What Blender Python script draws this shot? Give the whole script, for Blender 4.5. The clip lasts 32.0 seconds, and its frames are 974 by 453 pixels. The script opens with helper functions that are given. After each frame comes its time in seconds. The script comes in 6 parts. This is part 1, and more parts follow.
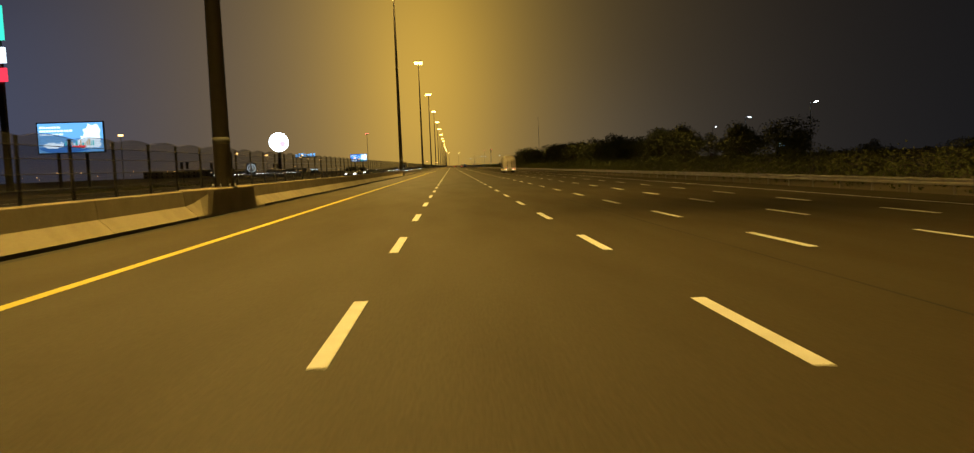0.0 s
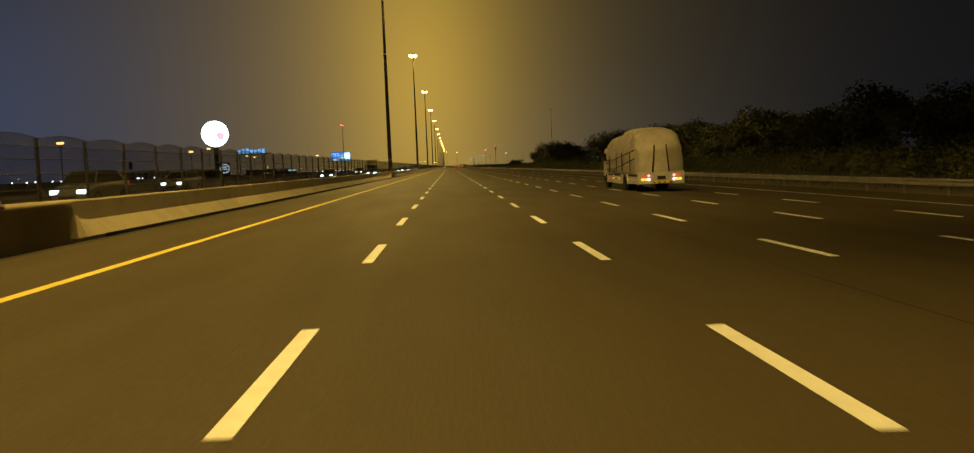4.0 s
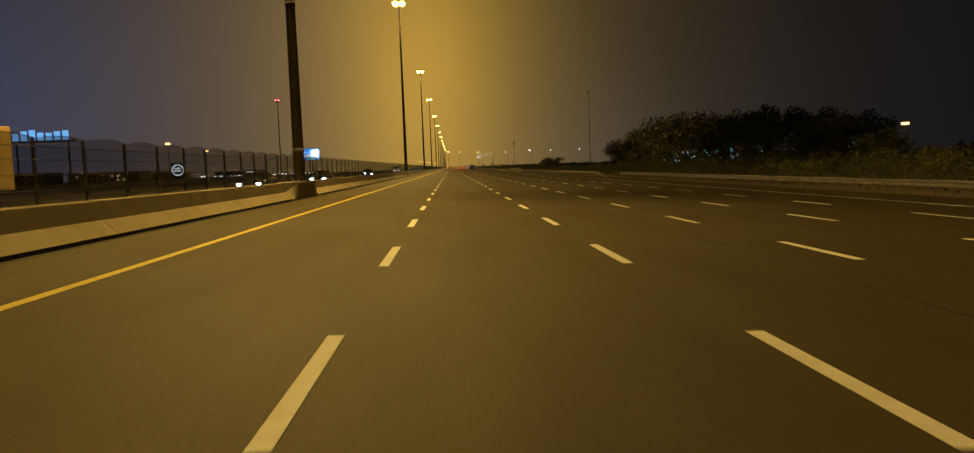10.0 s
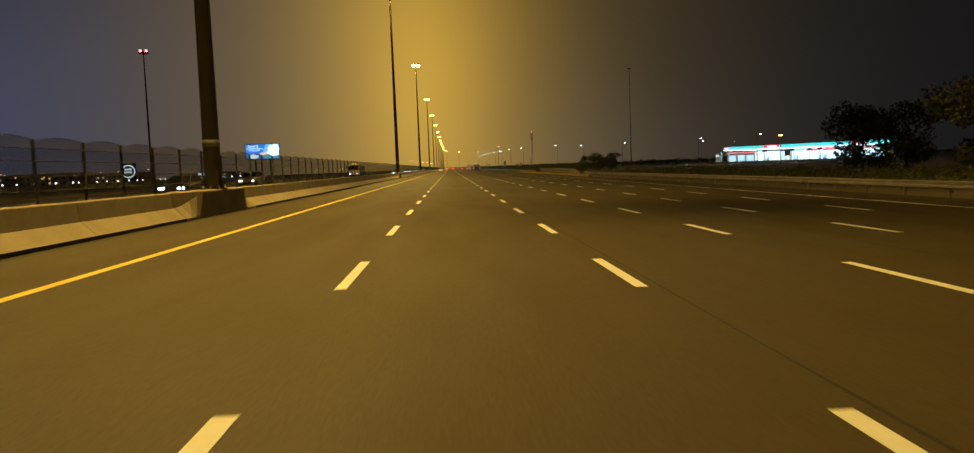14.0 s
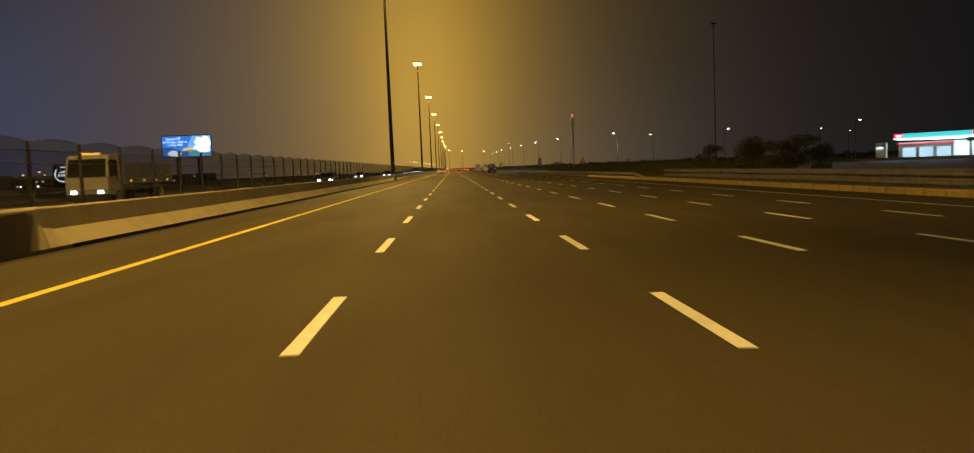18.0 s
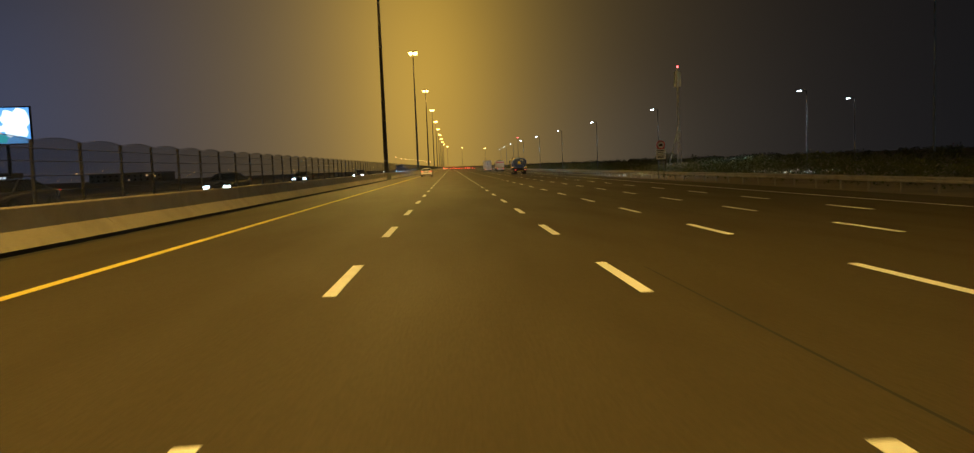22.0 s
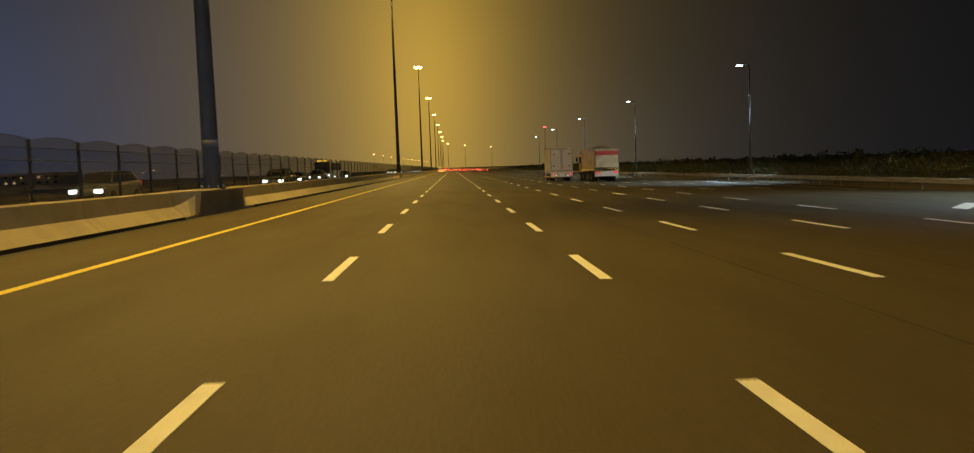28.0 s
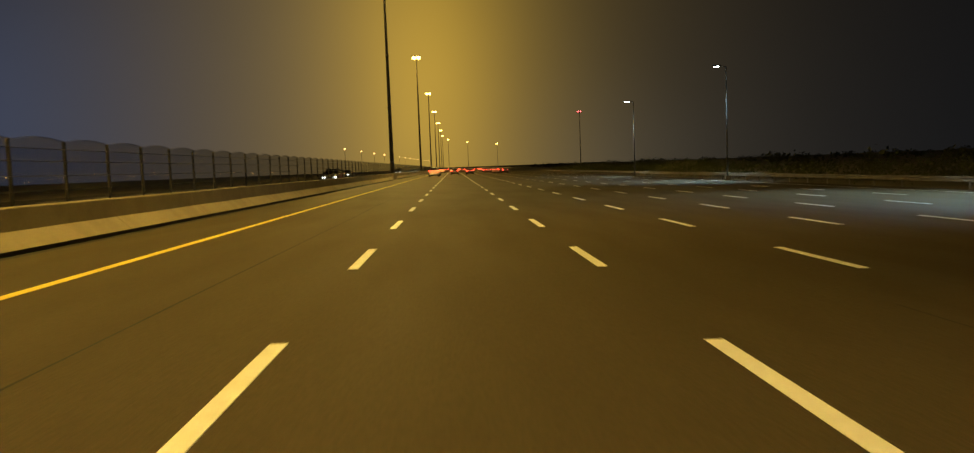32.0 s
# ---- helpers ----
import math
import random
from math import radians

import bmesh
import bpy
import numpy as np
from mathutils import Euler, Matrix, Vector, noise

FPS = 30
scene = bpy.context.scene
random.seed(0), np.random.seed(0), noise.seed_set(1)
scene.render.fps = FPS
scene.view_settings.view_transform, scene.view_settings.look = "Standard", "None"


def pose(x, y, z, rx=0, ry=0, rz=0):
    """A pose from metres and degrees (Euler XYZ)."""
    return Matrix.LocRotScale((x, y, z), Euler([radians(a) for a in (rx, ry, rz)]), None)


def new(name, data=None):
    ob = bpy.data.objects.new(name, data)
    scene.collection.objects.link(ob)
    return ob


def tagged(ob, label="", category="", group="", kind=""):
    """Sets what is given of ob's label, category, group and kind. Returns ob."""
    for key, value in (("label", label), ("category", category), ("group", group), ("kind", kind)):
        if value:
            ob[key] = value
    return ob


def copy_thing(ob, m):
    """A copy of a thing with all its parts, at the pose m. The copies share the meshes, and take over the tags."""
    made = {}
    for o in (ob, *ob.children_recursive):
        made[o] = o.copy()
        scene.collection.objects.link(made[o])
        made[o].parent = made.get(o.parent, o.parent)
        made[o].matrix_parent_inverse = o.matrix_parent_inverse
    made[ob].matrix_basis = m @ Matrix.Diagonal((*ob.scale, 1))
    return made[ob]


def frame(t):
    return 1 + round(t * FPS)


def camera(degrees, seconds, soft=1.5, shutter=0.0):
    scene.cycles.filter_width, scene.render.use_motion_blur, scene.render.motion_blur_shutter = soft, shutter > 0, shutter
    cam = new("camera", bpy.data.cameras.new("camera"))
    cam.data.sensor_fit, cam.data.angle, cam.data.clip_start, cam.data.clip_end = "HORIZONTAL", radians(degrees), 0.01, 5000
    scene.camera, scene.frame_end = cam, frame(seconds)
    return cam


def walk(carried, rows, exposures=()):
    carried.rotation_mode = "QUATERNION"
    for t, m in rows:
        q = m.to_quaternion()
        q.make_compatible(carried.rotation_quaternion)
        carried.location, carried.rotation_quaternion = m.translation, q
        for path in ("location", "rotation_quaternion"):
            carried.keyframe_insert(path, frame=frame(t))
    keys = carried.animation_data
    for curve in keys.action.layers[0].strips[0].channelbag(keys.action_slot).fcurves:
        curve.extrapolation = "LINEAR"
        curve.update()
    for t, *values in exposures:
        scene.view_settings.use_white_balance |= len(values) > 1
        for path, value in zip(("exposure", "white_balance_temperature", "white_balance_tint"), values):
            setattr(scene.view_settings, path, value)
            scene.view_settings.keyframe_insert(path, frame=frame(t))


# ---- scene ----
# ---- camera ----
FALL = 0.0247          # the carriageway's crossfall, down to the right
EYE = 1.501            # the eye's height above the carriageway
PATH = [               # seconds, across, along, yaw, pitch, roll
    (0, 1.07, 0.01, -2.44, -4.49, 2.25),
    (1, 1.12, 28.04, -2.56, -4.50, 2.16),
    (2, 1.13, 56.42, -2.59, -4.47, 2.24),
    (3, 1.23, 85.06, -2.60, -4.47, 2.22),
    (4, 1.35, 113.48, -2.59, -4.48, 2.23),
    (5, 1.42, 141.42, -2.57, -4.48, 2.24),
    (6, 1.37, 167.97, -2.47, -4.45, 2.18),
    (7, 1.31, 196.11, -2.36, -4.41, 2.15),
    (8, 1.25, 224.75, -2.35, -4.41, 2.12),
    (9, 1.11, 253.17, -2.40, -4.39, 2.07),
    (10, 1.09, 281.72, -2.48, -4.38, 2.16),
    (11, 1.15, 310.60, -2.57, -4.40, 2.20),
    (12, 1.18, 337.98, -2.62, -4.32, 2.23),
    (13, 1.27, 366.69, -2.65, -4.32, 2.21),
    (14, 1.43, 395.99, -2.56, -4.34, 2.22),
    (15, 1.45, 424.96, -2.45, -4.29, 2.25),
    (16, 1.40, 453.45, -2.37, -4.24, 2.26),
    (17, 1.36, 482.19, -2.32, -4.26, 2.31),
    (18, 1.40, 511.42, -2.35, -4.27, 2.40),
    (19, 1.34, 540.52, -2.35, -4.28, 2.35),
    (20, 1.37, 569.77, -2.32, -4.30, 2.29),
    (21, 1.41, 599.17, -2.40, -4.35, 2.26),
    (22, 1.50, 628.54, -2.45, -4.39, 2.28),
    (23, 1.48, 657.02, -2.47, -4.42, 2.30),
    (24, 1.56, 686.40, -2.49, -4.41, 2.27),
    (25, 1.64, 714.82, -2.45, -4.37, 2.26),
    (26, 1.70, 744.36, -2.44, -4.32, 2.19),
    (27, 1.73, 773.76, -2.41, -4.31, 2.13),
    (28, 1.74, 803.24, -2.38, -4.30, 2.02),
    (29, 1.72, 832.95, -2.32, -4.32, 2.03),
    (30, 1.66, 862.98, -2.26, -4.32, 2.03),
    (31, 1.60, 892.22, -2.26, -4.35, 2.10),
    (32, 1.57, 921.98, -2.30, -4.33, 2.20),
]


def gaze(x, y, yaw, pitch, roll):
    return (Matrix.Translation((x, y, EYE - FALL * x)) @ pose(0, 0, 0, 0, 0, yaw) @ pose(0, 0, 0, pitch)
            @ pose(0, 0, 0, 0, roll) @ pose(0, 0, 0, 90))


cam = camera(63.54, 32.0, soft=1.3, shutter=0.1)
walk(cam, [(t, gaze(*row)) for t, *row in PATH],
     [(0, 0.25, 6300, 11), (1, 0.2, 6300, 12), (2, -0.15, 6200, 10), (3, -0.1, 6100, 8), (5, 0.0, 6000, 6), (6, 0.15, 6000, 6), (7, 0.2, 6400, 14), (8, 0.15, 6500, 14),
      (9, -0.35, 6500, 14), (10, -0.1, 6500, 14), (11, 0.2, 6700, 14), (12, 0.0, 6600, 12), (13, -0.15, 6400, 10), (14, 0.14, 6500, 10), (16, 0.0, 6400, 12), (17, -0.22, 6400, 13),
      (18, -0.05, 6500, 16), (19, -0.25, 6300, 14), (20, 0.0, 6300, 12), (21, 0.14, 6500, 11), (22, 0.05, 6200, 12), (23, -0.08, 6100, 11), (24, 0.15, 6200, 14),
      (25, 0.12, 6400, 14), (26, -0.15, 6200, 6), (28, 0.0, 6200, 8), (29, 0.05, 6100, 7), (30, 0.1, 6200, 8), (31, 0.3, 6500, 12), (32, -0.05, 6400, 4)])

# ---- night sky, with the sodium haze painted into its colour ----
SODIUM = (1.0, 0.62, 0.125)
COOL = (0.62, 0.86, 1.0)
world = bpy.data.worlds.new("night")
scene.world = world
world.use_nodes = True
wn, wl = world.node_tree.nodes, world.node_tree.links
wn.clear()


def wmath(op, a, b=0.0, c=0.0):
    n = wn.new("ShaderNodeMath")
    n.operation = op
    for i, v in enumerate((a, b, c)):
        if isinstance(v, (int, float)):
            n.inputs[i].default_value = v
        else:
            wl.new(v, n.inputs[i])
    return n.outputs[0]


wdir = wn.new("ShaderNodeTexCoord").outputs["Generated"]
wsep = wn.new("ShaderNodeSeparateXYZ")
wl.new(wdir, wsep.inputs[0])
wx, wy, wz = wsep.outputs
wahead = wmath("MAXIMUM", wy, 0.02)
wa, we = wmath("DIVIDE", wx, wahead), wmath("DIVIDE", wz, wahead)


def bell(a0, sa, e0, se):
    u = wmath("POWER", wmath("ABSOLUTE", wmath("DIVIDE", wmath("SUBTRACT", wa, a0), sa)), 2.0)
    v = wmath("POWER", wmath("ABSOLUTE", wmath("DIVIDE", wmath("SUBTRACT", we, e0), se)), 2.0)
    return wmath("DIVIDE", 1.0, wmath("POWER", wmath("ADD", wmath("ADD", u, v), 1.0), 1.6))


def wcolour(value, rgb):
    n = wn.new("ShaderNodeMix")
    n.data_type = "RGBA"
    n.inputs[6].default_value, n.inputs[7].default_value = (0, 0, 0, 1), (*rgb, 1)
    wl.new(value, n.inputs[0])
    n.clamp_factor = False
    return n.outputs[2]


def wadd(a, b):
    n = wn.new("ShaderNodeMix")
    n.data_type, n.blend_type = "RGBA", "ADD"
    n.inputs[0].default_value = 1.0
    wl.new(a, n.inputs[6]), wl.new(b, n.inputs[7])
    return n.outputs[2]


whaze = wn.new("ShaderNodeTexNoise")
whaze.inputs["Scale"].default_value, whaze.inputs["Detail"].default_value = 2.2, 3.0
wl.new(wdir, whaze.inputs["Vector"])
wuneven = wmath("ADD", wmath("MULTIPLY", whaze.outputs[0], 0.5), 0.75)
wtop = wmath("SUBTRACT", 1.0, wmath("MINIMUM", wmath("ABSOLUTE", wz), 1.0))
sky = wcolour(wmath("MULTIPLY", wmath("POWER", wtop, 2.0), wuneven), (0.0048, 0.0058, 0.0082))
# painted haze glow as colour lobes: sodium ahead, wide brown, grey right, bluish left
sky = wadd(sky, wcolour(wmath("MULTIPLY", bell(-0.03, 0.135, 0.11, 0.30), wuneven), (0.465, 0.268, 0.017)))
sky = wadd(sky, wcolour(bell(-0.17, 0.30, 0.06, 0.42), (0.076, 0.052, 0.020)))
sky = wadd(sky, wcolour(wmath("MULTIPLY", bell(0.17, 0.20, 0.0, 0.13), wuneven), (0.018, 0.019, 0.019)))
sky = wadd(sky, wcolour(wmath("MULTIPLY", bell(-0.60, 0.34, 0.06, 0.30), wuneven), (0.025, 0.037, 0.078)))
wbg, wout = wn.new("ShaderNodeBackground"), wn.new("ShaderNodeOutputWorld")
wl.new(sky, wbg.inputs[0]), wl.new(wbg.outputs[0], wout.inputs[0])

# ---- plan ----
MASTS = [-72, 28, 127.5, 225.2, 323.8, 424.2, 523.8, 622.4, 731.8, 832, 931.2, 1032.5] + [1132 + 100 * i for i in range(9)]
MAST_X, MAST_TOP = -6.9, 31.4
ROAD_A, ROAD_B = -120.0, 2500.0
TURN_Y, TURN_R = 1660.0, 560.0


def bend(y):
    """The road swings to the right far ahead."""
    return (y - TURN_Y) ** 2 / (2 * TURN_R) if y > TURN_Y else 0.0


def gz(x):
    """Height of the paved ground."""
    return 0.25 if x < -10.1 else -FALL * min(x, 32.0)


def lamp(name, at, power, colour, size, cone=0.0, tilt=(0, 0, 0)):
    data = bpy.data.lights.new(name, "SPOT" if cone else "POINT")
    data.energy, data.color, data.shadow_soft_size = power, colour, size
    if cone:
        data.spot_size, data.spot_blend = radians(cone), 1.0
    ob = new(name, data)
    ob.matrix_world = pose(*at, *tilt)
    return ob


for y in MASTS:
    if y < 2000:
        for aim in (-35, 35):
            lamp("mast_light", (MAST_X + bend(y), y + aim * 0.015, MAST_TOP - 1.2), 76000, SODIUM, 0.7, 104, (aim, 2, 0))
        # added fill spot per mast, aimed sideways to lift the dark trees and signs
        if y < 1300:
            lamp("verge_fill", (MAST_X + 0.9, y, MAST_TOP - 0.9), 55000, SODIUM, 0.5, 84, (0, -68, 0))
LEDS = [(46.4, 728, 9.4), (34.6, 756, 9.5), (32.0, 796, 9.8), (30.2, 836, 9.9), (28.8, 876, 10.0), (27.4, 916, 10.1)]
LEDS += [(27.0, 957, 10.2), (26.8, 996, 10.0), (26.5, 1033, 9.8)]
for x, y, z in LEDS:
    lamp("kerb_light", (x - 0.35, y, z - 0.25), 9500, COOL, 0.15, 112, (0, 24, 0))

# ---- materials ----
def material(name, rgb, rough=0.6, metal=0.0, grain=0.0, scale=8.0, stain=0.0, stain_scale=0.6, stain_rgb=None, bump=0.0,
             emit=0.0, emit_rgb=None, stretch=(1, 1, 1), alpha=1.0, random_tint=0.0, coat=0.0, spec=0.5):
    """A node material with grain and stains at two scales."""
    m = bpy.data.materials.new(name)
    m.use_nodes = True
    nodes, links = m.node_tree.nodes, m.node_tree.links
    bsdf = nodes["Principled BSDF"]
    bsdf.inputs["Roughness"].default_value, bsdf.inputs["Metallic"].default_value = rough, metal
    bsdf.inputs["Base Color"].default_value = (*rgb, 1)
    bsdf.inputs["Alpha"].default_value = alpha
    bsdf.inputs["Coat Weight"].default_value = coat
    bsdf.inputs["Specular IOR Level"].default_value = spec
    if emit:
        bsdf.inputs["Emission Color"].default_value = (*(emit_rgb or rgb), 1)
        bsdf.inputs["Emission Strength"].default_value = emit
    if grain or stain or bump:
        coord, mapping = nodes.new("ShaderNodeTexCoord"), nodes.new("ShaderNodeMapping")
        mapping.inputs["Scale"].default_value = stretch
        links.new(coord.outputs["Object"], mapping.inputs[0])
        fine, wide = nodes.new("ShaderNodeTexNoise"), nodes.new("ShaderNodeTexNoise")
        fine.inputs["Scale"].default_value, fine.inputs["Detail"].default_value = scale, 6
        wide.inputs["Scale"].default_value, wide.inputs["Detail"].default_value = stain_scale, 4
        links.new(mapping.outputs[0], fine.inputs[0]), links.new(mapping.outputs[0], wide.inputs[0])
        shade = nodes.new("ShaderNodeMapRange")
        shade.inputs[3].default_value, shade.inputs[4].default_value = 1 - grain, 1 + grain
        links.new(fine.outputs[0], shade.inputs[0])
        mul = nodes.new("ShaderNodeMix")
        mul.data_type, mul.blend_type = "RGBA", "MULTIPLY"
        mul.inputs[0].default_value, mul.inputs[6].default_value = 1.0, (*rgb, 1)
        links.new(shade.outputs[0], mul.inputs[7])
        ramp = nodes.new("ShaderNodeMapRange")
        ramp.inputs[1].default_value, ramp.inputs[2].default_value, ramp.inputs[4].default_value = 0.45, 0.72, stain
        links.new(wide.outputs[0], ramp.inputs[0])
        dirt = nodes.new("ShaderNodeMix")
        dirt.data_type = "RGBA"
        dirt.inputs[7].default_value = (*(stain_rgb or tuple(v * 0.45 for v in rgb)), 1)
        links.new(ramp.outputs[0], dirt.inputs[0]), links.new(mul.outputs[2], dirt.inputs[6])
        out = dirt.outputs[2]
        if random_tint:
            info, vary = nodes.new("ShaderNodeObjectInfo"), nodes.new("ShaderNodeMapRange")
            vary.inputs[3].default_value, vary.inputs[4].default_value = 1 - random_tint, 1 + random_tint
            links.new(info.outputs["Random"], vary.inputs[0])
            tint = nodes.new("ShaderNodeMix")
            tint.data_type, tint.blend_type = "RGBA", "MULTIPLY"
            tint.inputs[0].default_value = 1.0
            links.new(out, tint.inputs[6]), links.new(vary.outputs[0], tint.inputs[7])
            out = tint.outputs[2]
        links.new(out, bsdf.inputs["Base Color"])
        rr = nodes.new("ShaderNodeMapRange")
        rr.inputs[3].default_value, rr.inputs[4].default_value = max(rough - 0.12, 0.03), min(rough + 0.12, 1)
        links.new(wide.outputs[0], rr.inputs[0]), links.new(rr.outputs[0], bsdf.inputs["Roughness"])
        if bump:
            b = nodes.new("ShaderNodeBump")
            b.inputs["Strength"].default_value, b.inputs["Distance"].default_value = bump, 0.02
            links.new(fine.outputs[0], b.inputs["Height"]), links.new(b.outputs[0], bsdf.inputs["Normal"])
    return m


ASPHALT = material("asphalt", (0.064, 0.051, 0.028), 0.70, spec=0.20, grain=0.28, scale=34, stain=0.45, stain_scale=0.7,
                   stain_rgb=(0.052, 0.041, 0.023), bump=0.35, stretch=(1, 0.18, 1))
ASPHALT_OLD = material("asphalt_old", (0.075, 0.072, 0.068), 0.86, spec=0.12, grain=0.3, scale=30, stain=0.5, stain_scale=0.5, bump=0.3, stretch=(1, 0.1, 1))
PAINT_WHITE = material("road_paint_white", (0.80, 0.81, 0.83), 0.75, spec=0.25, grain=0.10, scale=30, stain=0.35, stain_scale=3.0, stain_rgb=(0.60, 0.59, 0.57))
PAINT_YELLOW = material("road_paint_yellow", (0.70, 0.58, 0.10), 0.75, spec=0.25, grain=0.12, scale=25, stain=0.35, stain_scale=1.2, stain_rgb=(0.38, 0.30, 0.08))
CONCRETE = material("concrete", (0.28, 0.245, 0.18), 0.9, spec=0.2, grain=0.14, scale=14, stain=0.5, stain_scale=0.8, stain_rgb=(0.15, 0.13, 0.095), bump=0.3, random_tint=0.08)
BITUMEN = material("bitumen_joint", (0.018, 0.017, 0.016), 0.85, grain=0.3, scale=20, stain=0.4)
SAND = material("roadside_sand", (0.20, 0.165, 0.115), 0.95, grain=0.3, scale=3.0, stain=0.6, stain_scale=0.12, stain_rgb=(0.10, 0.095, 0.06), bump=0.5)
KERB_PAINT = material("kerb_paint", (0.62, 0.48, 0.18), 0.85, spec=0.2, grain=0.2, scale=12, stain=0.6, stain_scale=1.5, stain_rgb=(0.2, 0.16, 0.09), bump=0.3)
TOWER = material("tower_paint", (0.55, 0.55, 0.53), 0.6, grain=0.1, scale=6, stain=0.4, stain_scale=0.8, stain_rgb=(0.34, 0.32, 0.28))
STEEL = material("galvanised_steel", (0.42, 0.43, 0.44), 0.42, 0.85, grain=0.12, scale=10, stain=0.4, stain_scale=1.5)
POLE = material("mast_paint", (0.075, 0.068, 0.06), 0.7, 0.0, spec=0.25, grain=0.12, scale=6, stain=0.3, stain_scale=0.7)
POLE_GREY = material("lamp_post_paint", (0.14, 0.145, 0.15), 0.6, 0.2, grain=0.1, scale=8, stain=0.3, stain_scale=1.0)
FENCE = material("fence_steel", (0.055, 0.054, 0.056), 0.85, 0.0, spec=0.1, grain=0.15, scale=9)
NET = material("fence_net", (0.14, 0.145, 0.16), 0.9, grain=0.2, scale=4, alpha=0.6, spec=0.1)
RAIL = material("weathered_rail_steel", (0.34, 0.32, 0.29), 0.5, 0.25, grain=0.2, scale=8, stain=0.5, stain_scale=0.9, stain_rgb=(0.16, 0.13, 0.09))
RUBBER = material("tyre_rubber", (0.022, 0.021, 0.020), 0.85, grain=0.25, scale=25, stain=0.4, stain_scale=6, stain_rgb=(0.06, 0.055, 0.045))
BLACK = material("black_plastic", (0.009, 0.009, 0.009), 0.55, spec=0.25, grain=0.15, scale=20)
UNDER = material("chassis_grime", (0.03, 0.028, 0.026), 0.8, grain=0.3, scale=12, stain=0.4)
RIM = material("alloy_rim", (0.35, 0.35, 0.36), 0.35, 0.9, grain=0.08, scale=12)
RIM_TAN = material("truck_rim", (0.42, 0.34, 0.16), 0.6, 0.1, grain=0.2, scale=9, stain=0.5, stain_scale=4)
GLASS = material("dark_glass", (0.010, 0.011, 0.013), 0.06, spec=0.2)
CHROME = material("chrome", (0.7, 0.7, 0.7), 0.15, 1.0)
CAR_WHITE = material("car_paint_white", (0.82, 0.81, 0.78), 0.26, grain=0.02, scale=3, stain=0.12, stain_scale=2.0, coat=0.6)
CAR_GREY = material("car_paint_grey", (0.16, 0.165, 0.17), 0.3, 0.3, grain=0.03, scale=3, coat=0.6)
CAR_DARK = material("car_paint_dark", (0.03, 0.03, 0.035), 0.3, 0.2, grain=0.03, scale=3, coat=0.6)
TRUCK_WHITE = material("truck_paint_white", (0.52, 0.51, 0.49), 0.5, grain=0.08, scale=7, stain=0.5, stain_scale=1.3, stain_rgb=(0.32, 0.29, 0.24))
BOX_WHITE = material("box_panel_white", (0.66, 0.63, 0.56), 0.45, grain=0.05, scale=4, stain=0.45, stain_scale=0.9, stain_rgb=(0.44, 0.39, 0.30))
TRUCK_YELLOW = material("truck_paint_yellow", (0.70, 0.40, 0.03), 0.45, grain=0.08, scale=6, stain=0.4, stain_scale=1.5, stain_rgb=(0.36, 0.20, 0.03))
TRUCK_CREAM = material("truck_paint_cream", (0.72, 0.54, 0.20), 0.45, grain=0.08, scale=6, stain=0.4, stain_scale=1.5, stain_rgb=(0.42, 0.29, 0.10))
TANK_BLUE = material("tank_paint_blue", (0.040, 0.075, 0.26), 0.42, grain=0.08, scale=5, stain=0.4, stain_scale=1.2, coat=0.3)

TANK_STEEL = material("tank_steel", (0.50, 0.52, 0.55), 0.35, 0.8, grain=0.08, scale=5, stain=0.4, stain_scale=1.0)
TIPPER = material("tipper_paint", (0.50, 0.40, 0.24), 0.6, grain=0.12, scale=6, stain=0.6, stain_scale=1.1, stain_rgb=(0.25, 0.17, 0.09))
RED_PAINT = material("red_paint", (0.45, 0.05, 0.03), 0.5, grain=0.1, scale=6, stain=0.3)
CANVAS = material("tarpaulin", (0.46, 0.43, 0.41), 0.85, grain=0.16, scale=5, spec=0.2, stain=0.55, stain_scale=1.1, stain_rgb=(0.30, 0.25, 0.19), bump=1.0)
ROPE = material("rope_black", (0.02, 0.02, 0.02), 0.9)
SOIL = material("soil_load", (0.14, 0.11, 0.07), 0.95, grain=0.35, scale=7, bump=0.8)
LEAF = material("leaves", (0.095, 0.110, 0.050), 0.75, grain=0.4, scale=1.5, stain=0.5, stain_scale=0.5, random_tint=0.2)
LEAF_DRY = material("bush_leaves", (0.110, 0.125, 0.045), 0.8, grain=0.4, scale=1.5, stain=0.5, stain_scale=0.3)
BARK = material("bark", (0.10, 0.075, 0.05), 0.9, grain=0.3, scale=9, bump=0.6)
SIGN_WHITE = material("sign_white", (0.80, 0.80, 0.78), 0.4, grain=0.03, scale=9, stain=0.1)
SIGN_RED = material("sign_red", (0.62, 0.03, 0.03), 0.4, grain=0.05, scale=9)
SIGN_BLACK = material("sign_black", (0.02, 0.02, 0.02), 0.5)
HAZARD = material("hazard_yellow", (0.80, 0.62, 0.04), 0.4, grain=0.06, scale=9)
WALL_FAR = material("far_wall", (0.16, 0.15, 0.15), 0.85, grain=0.1, scale=0.6, stain=0.3, stain_scale=0.1)
E_SODIUM = material("sodium_lamp", (1, 0.8, 0.4), emit=12, emit_rgb=(1.0, 0.62, 0.12))
E_LED = material("led_lamp", (0.9, 0.95, 1), emit=16, emit_rgb=(0.72, 0.92, 1.0))
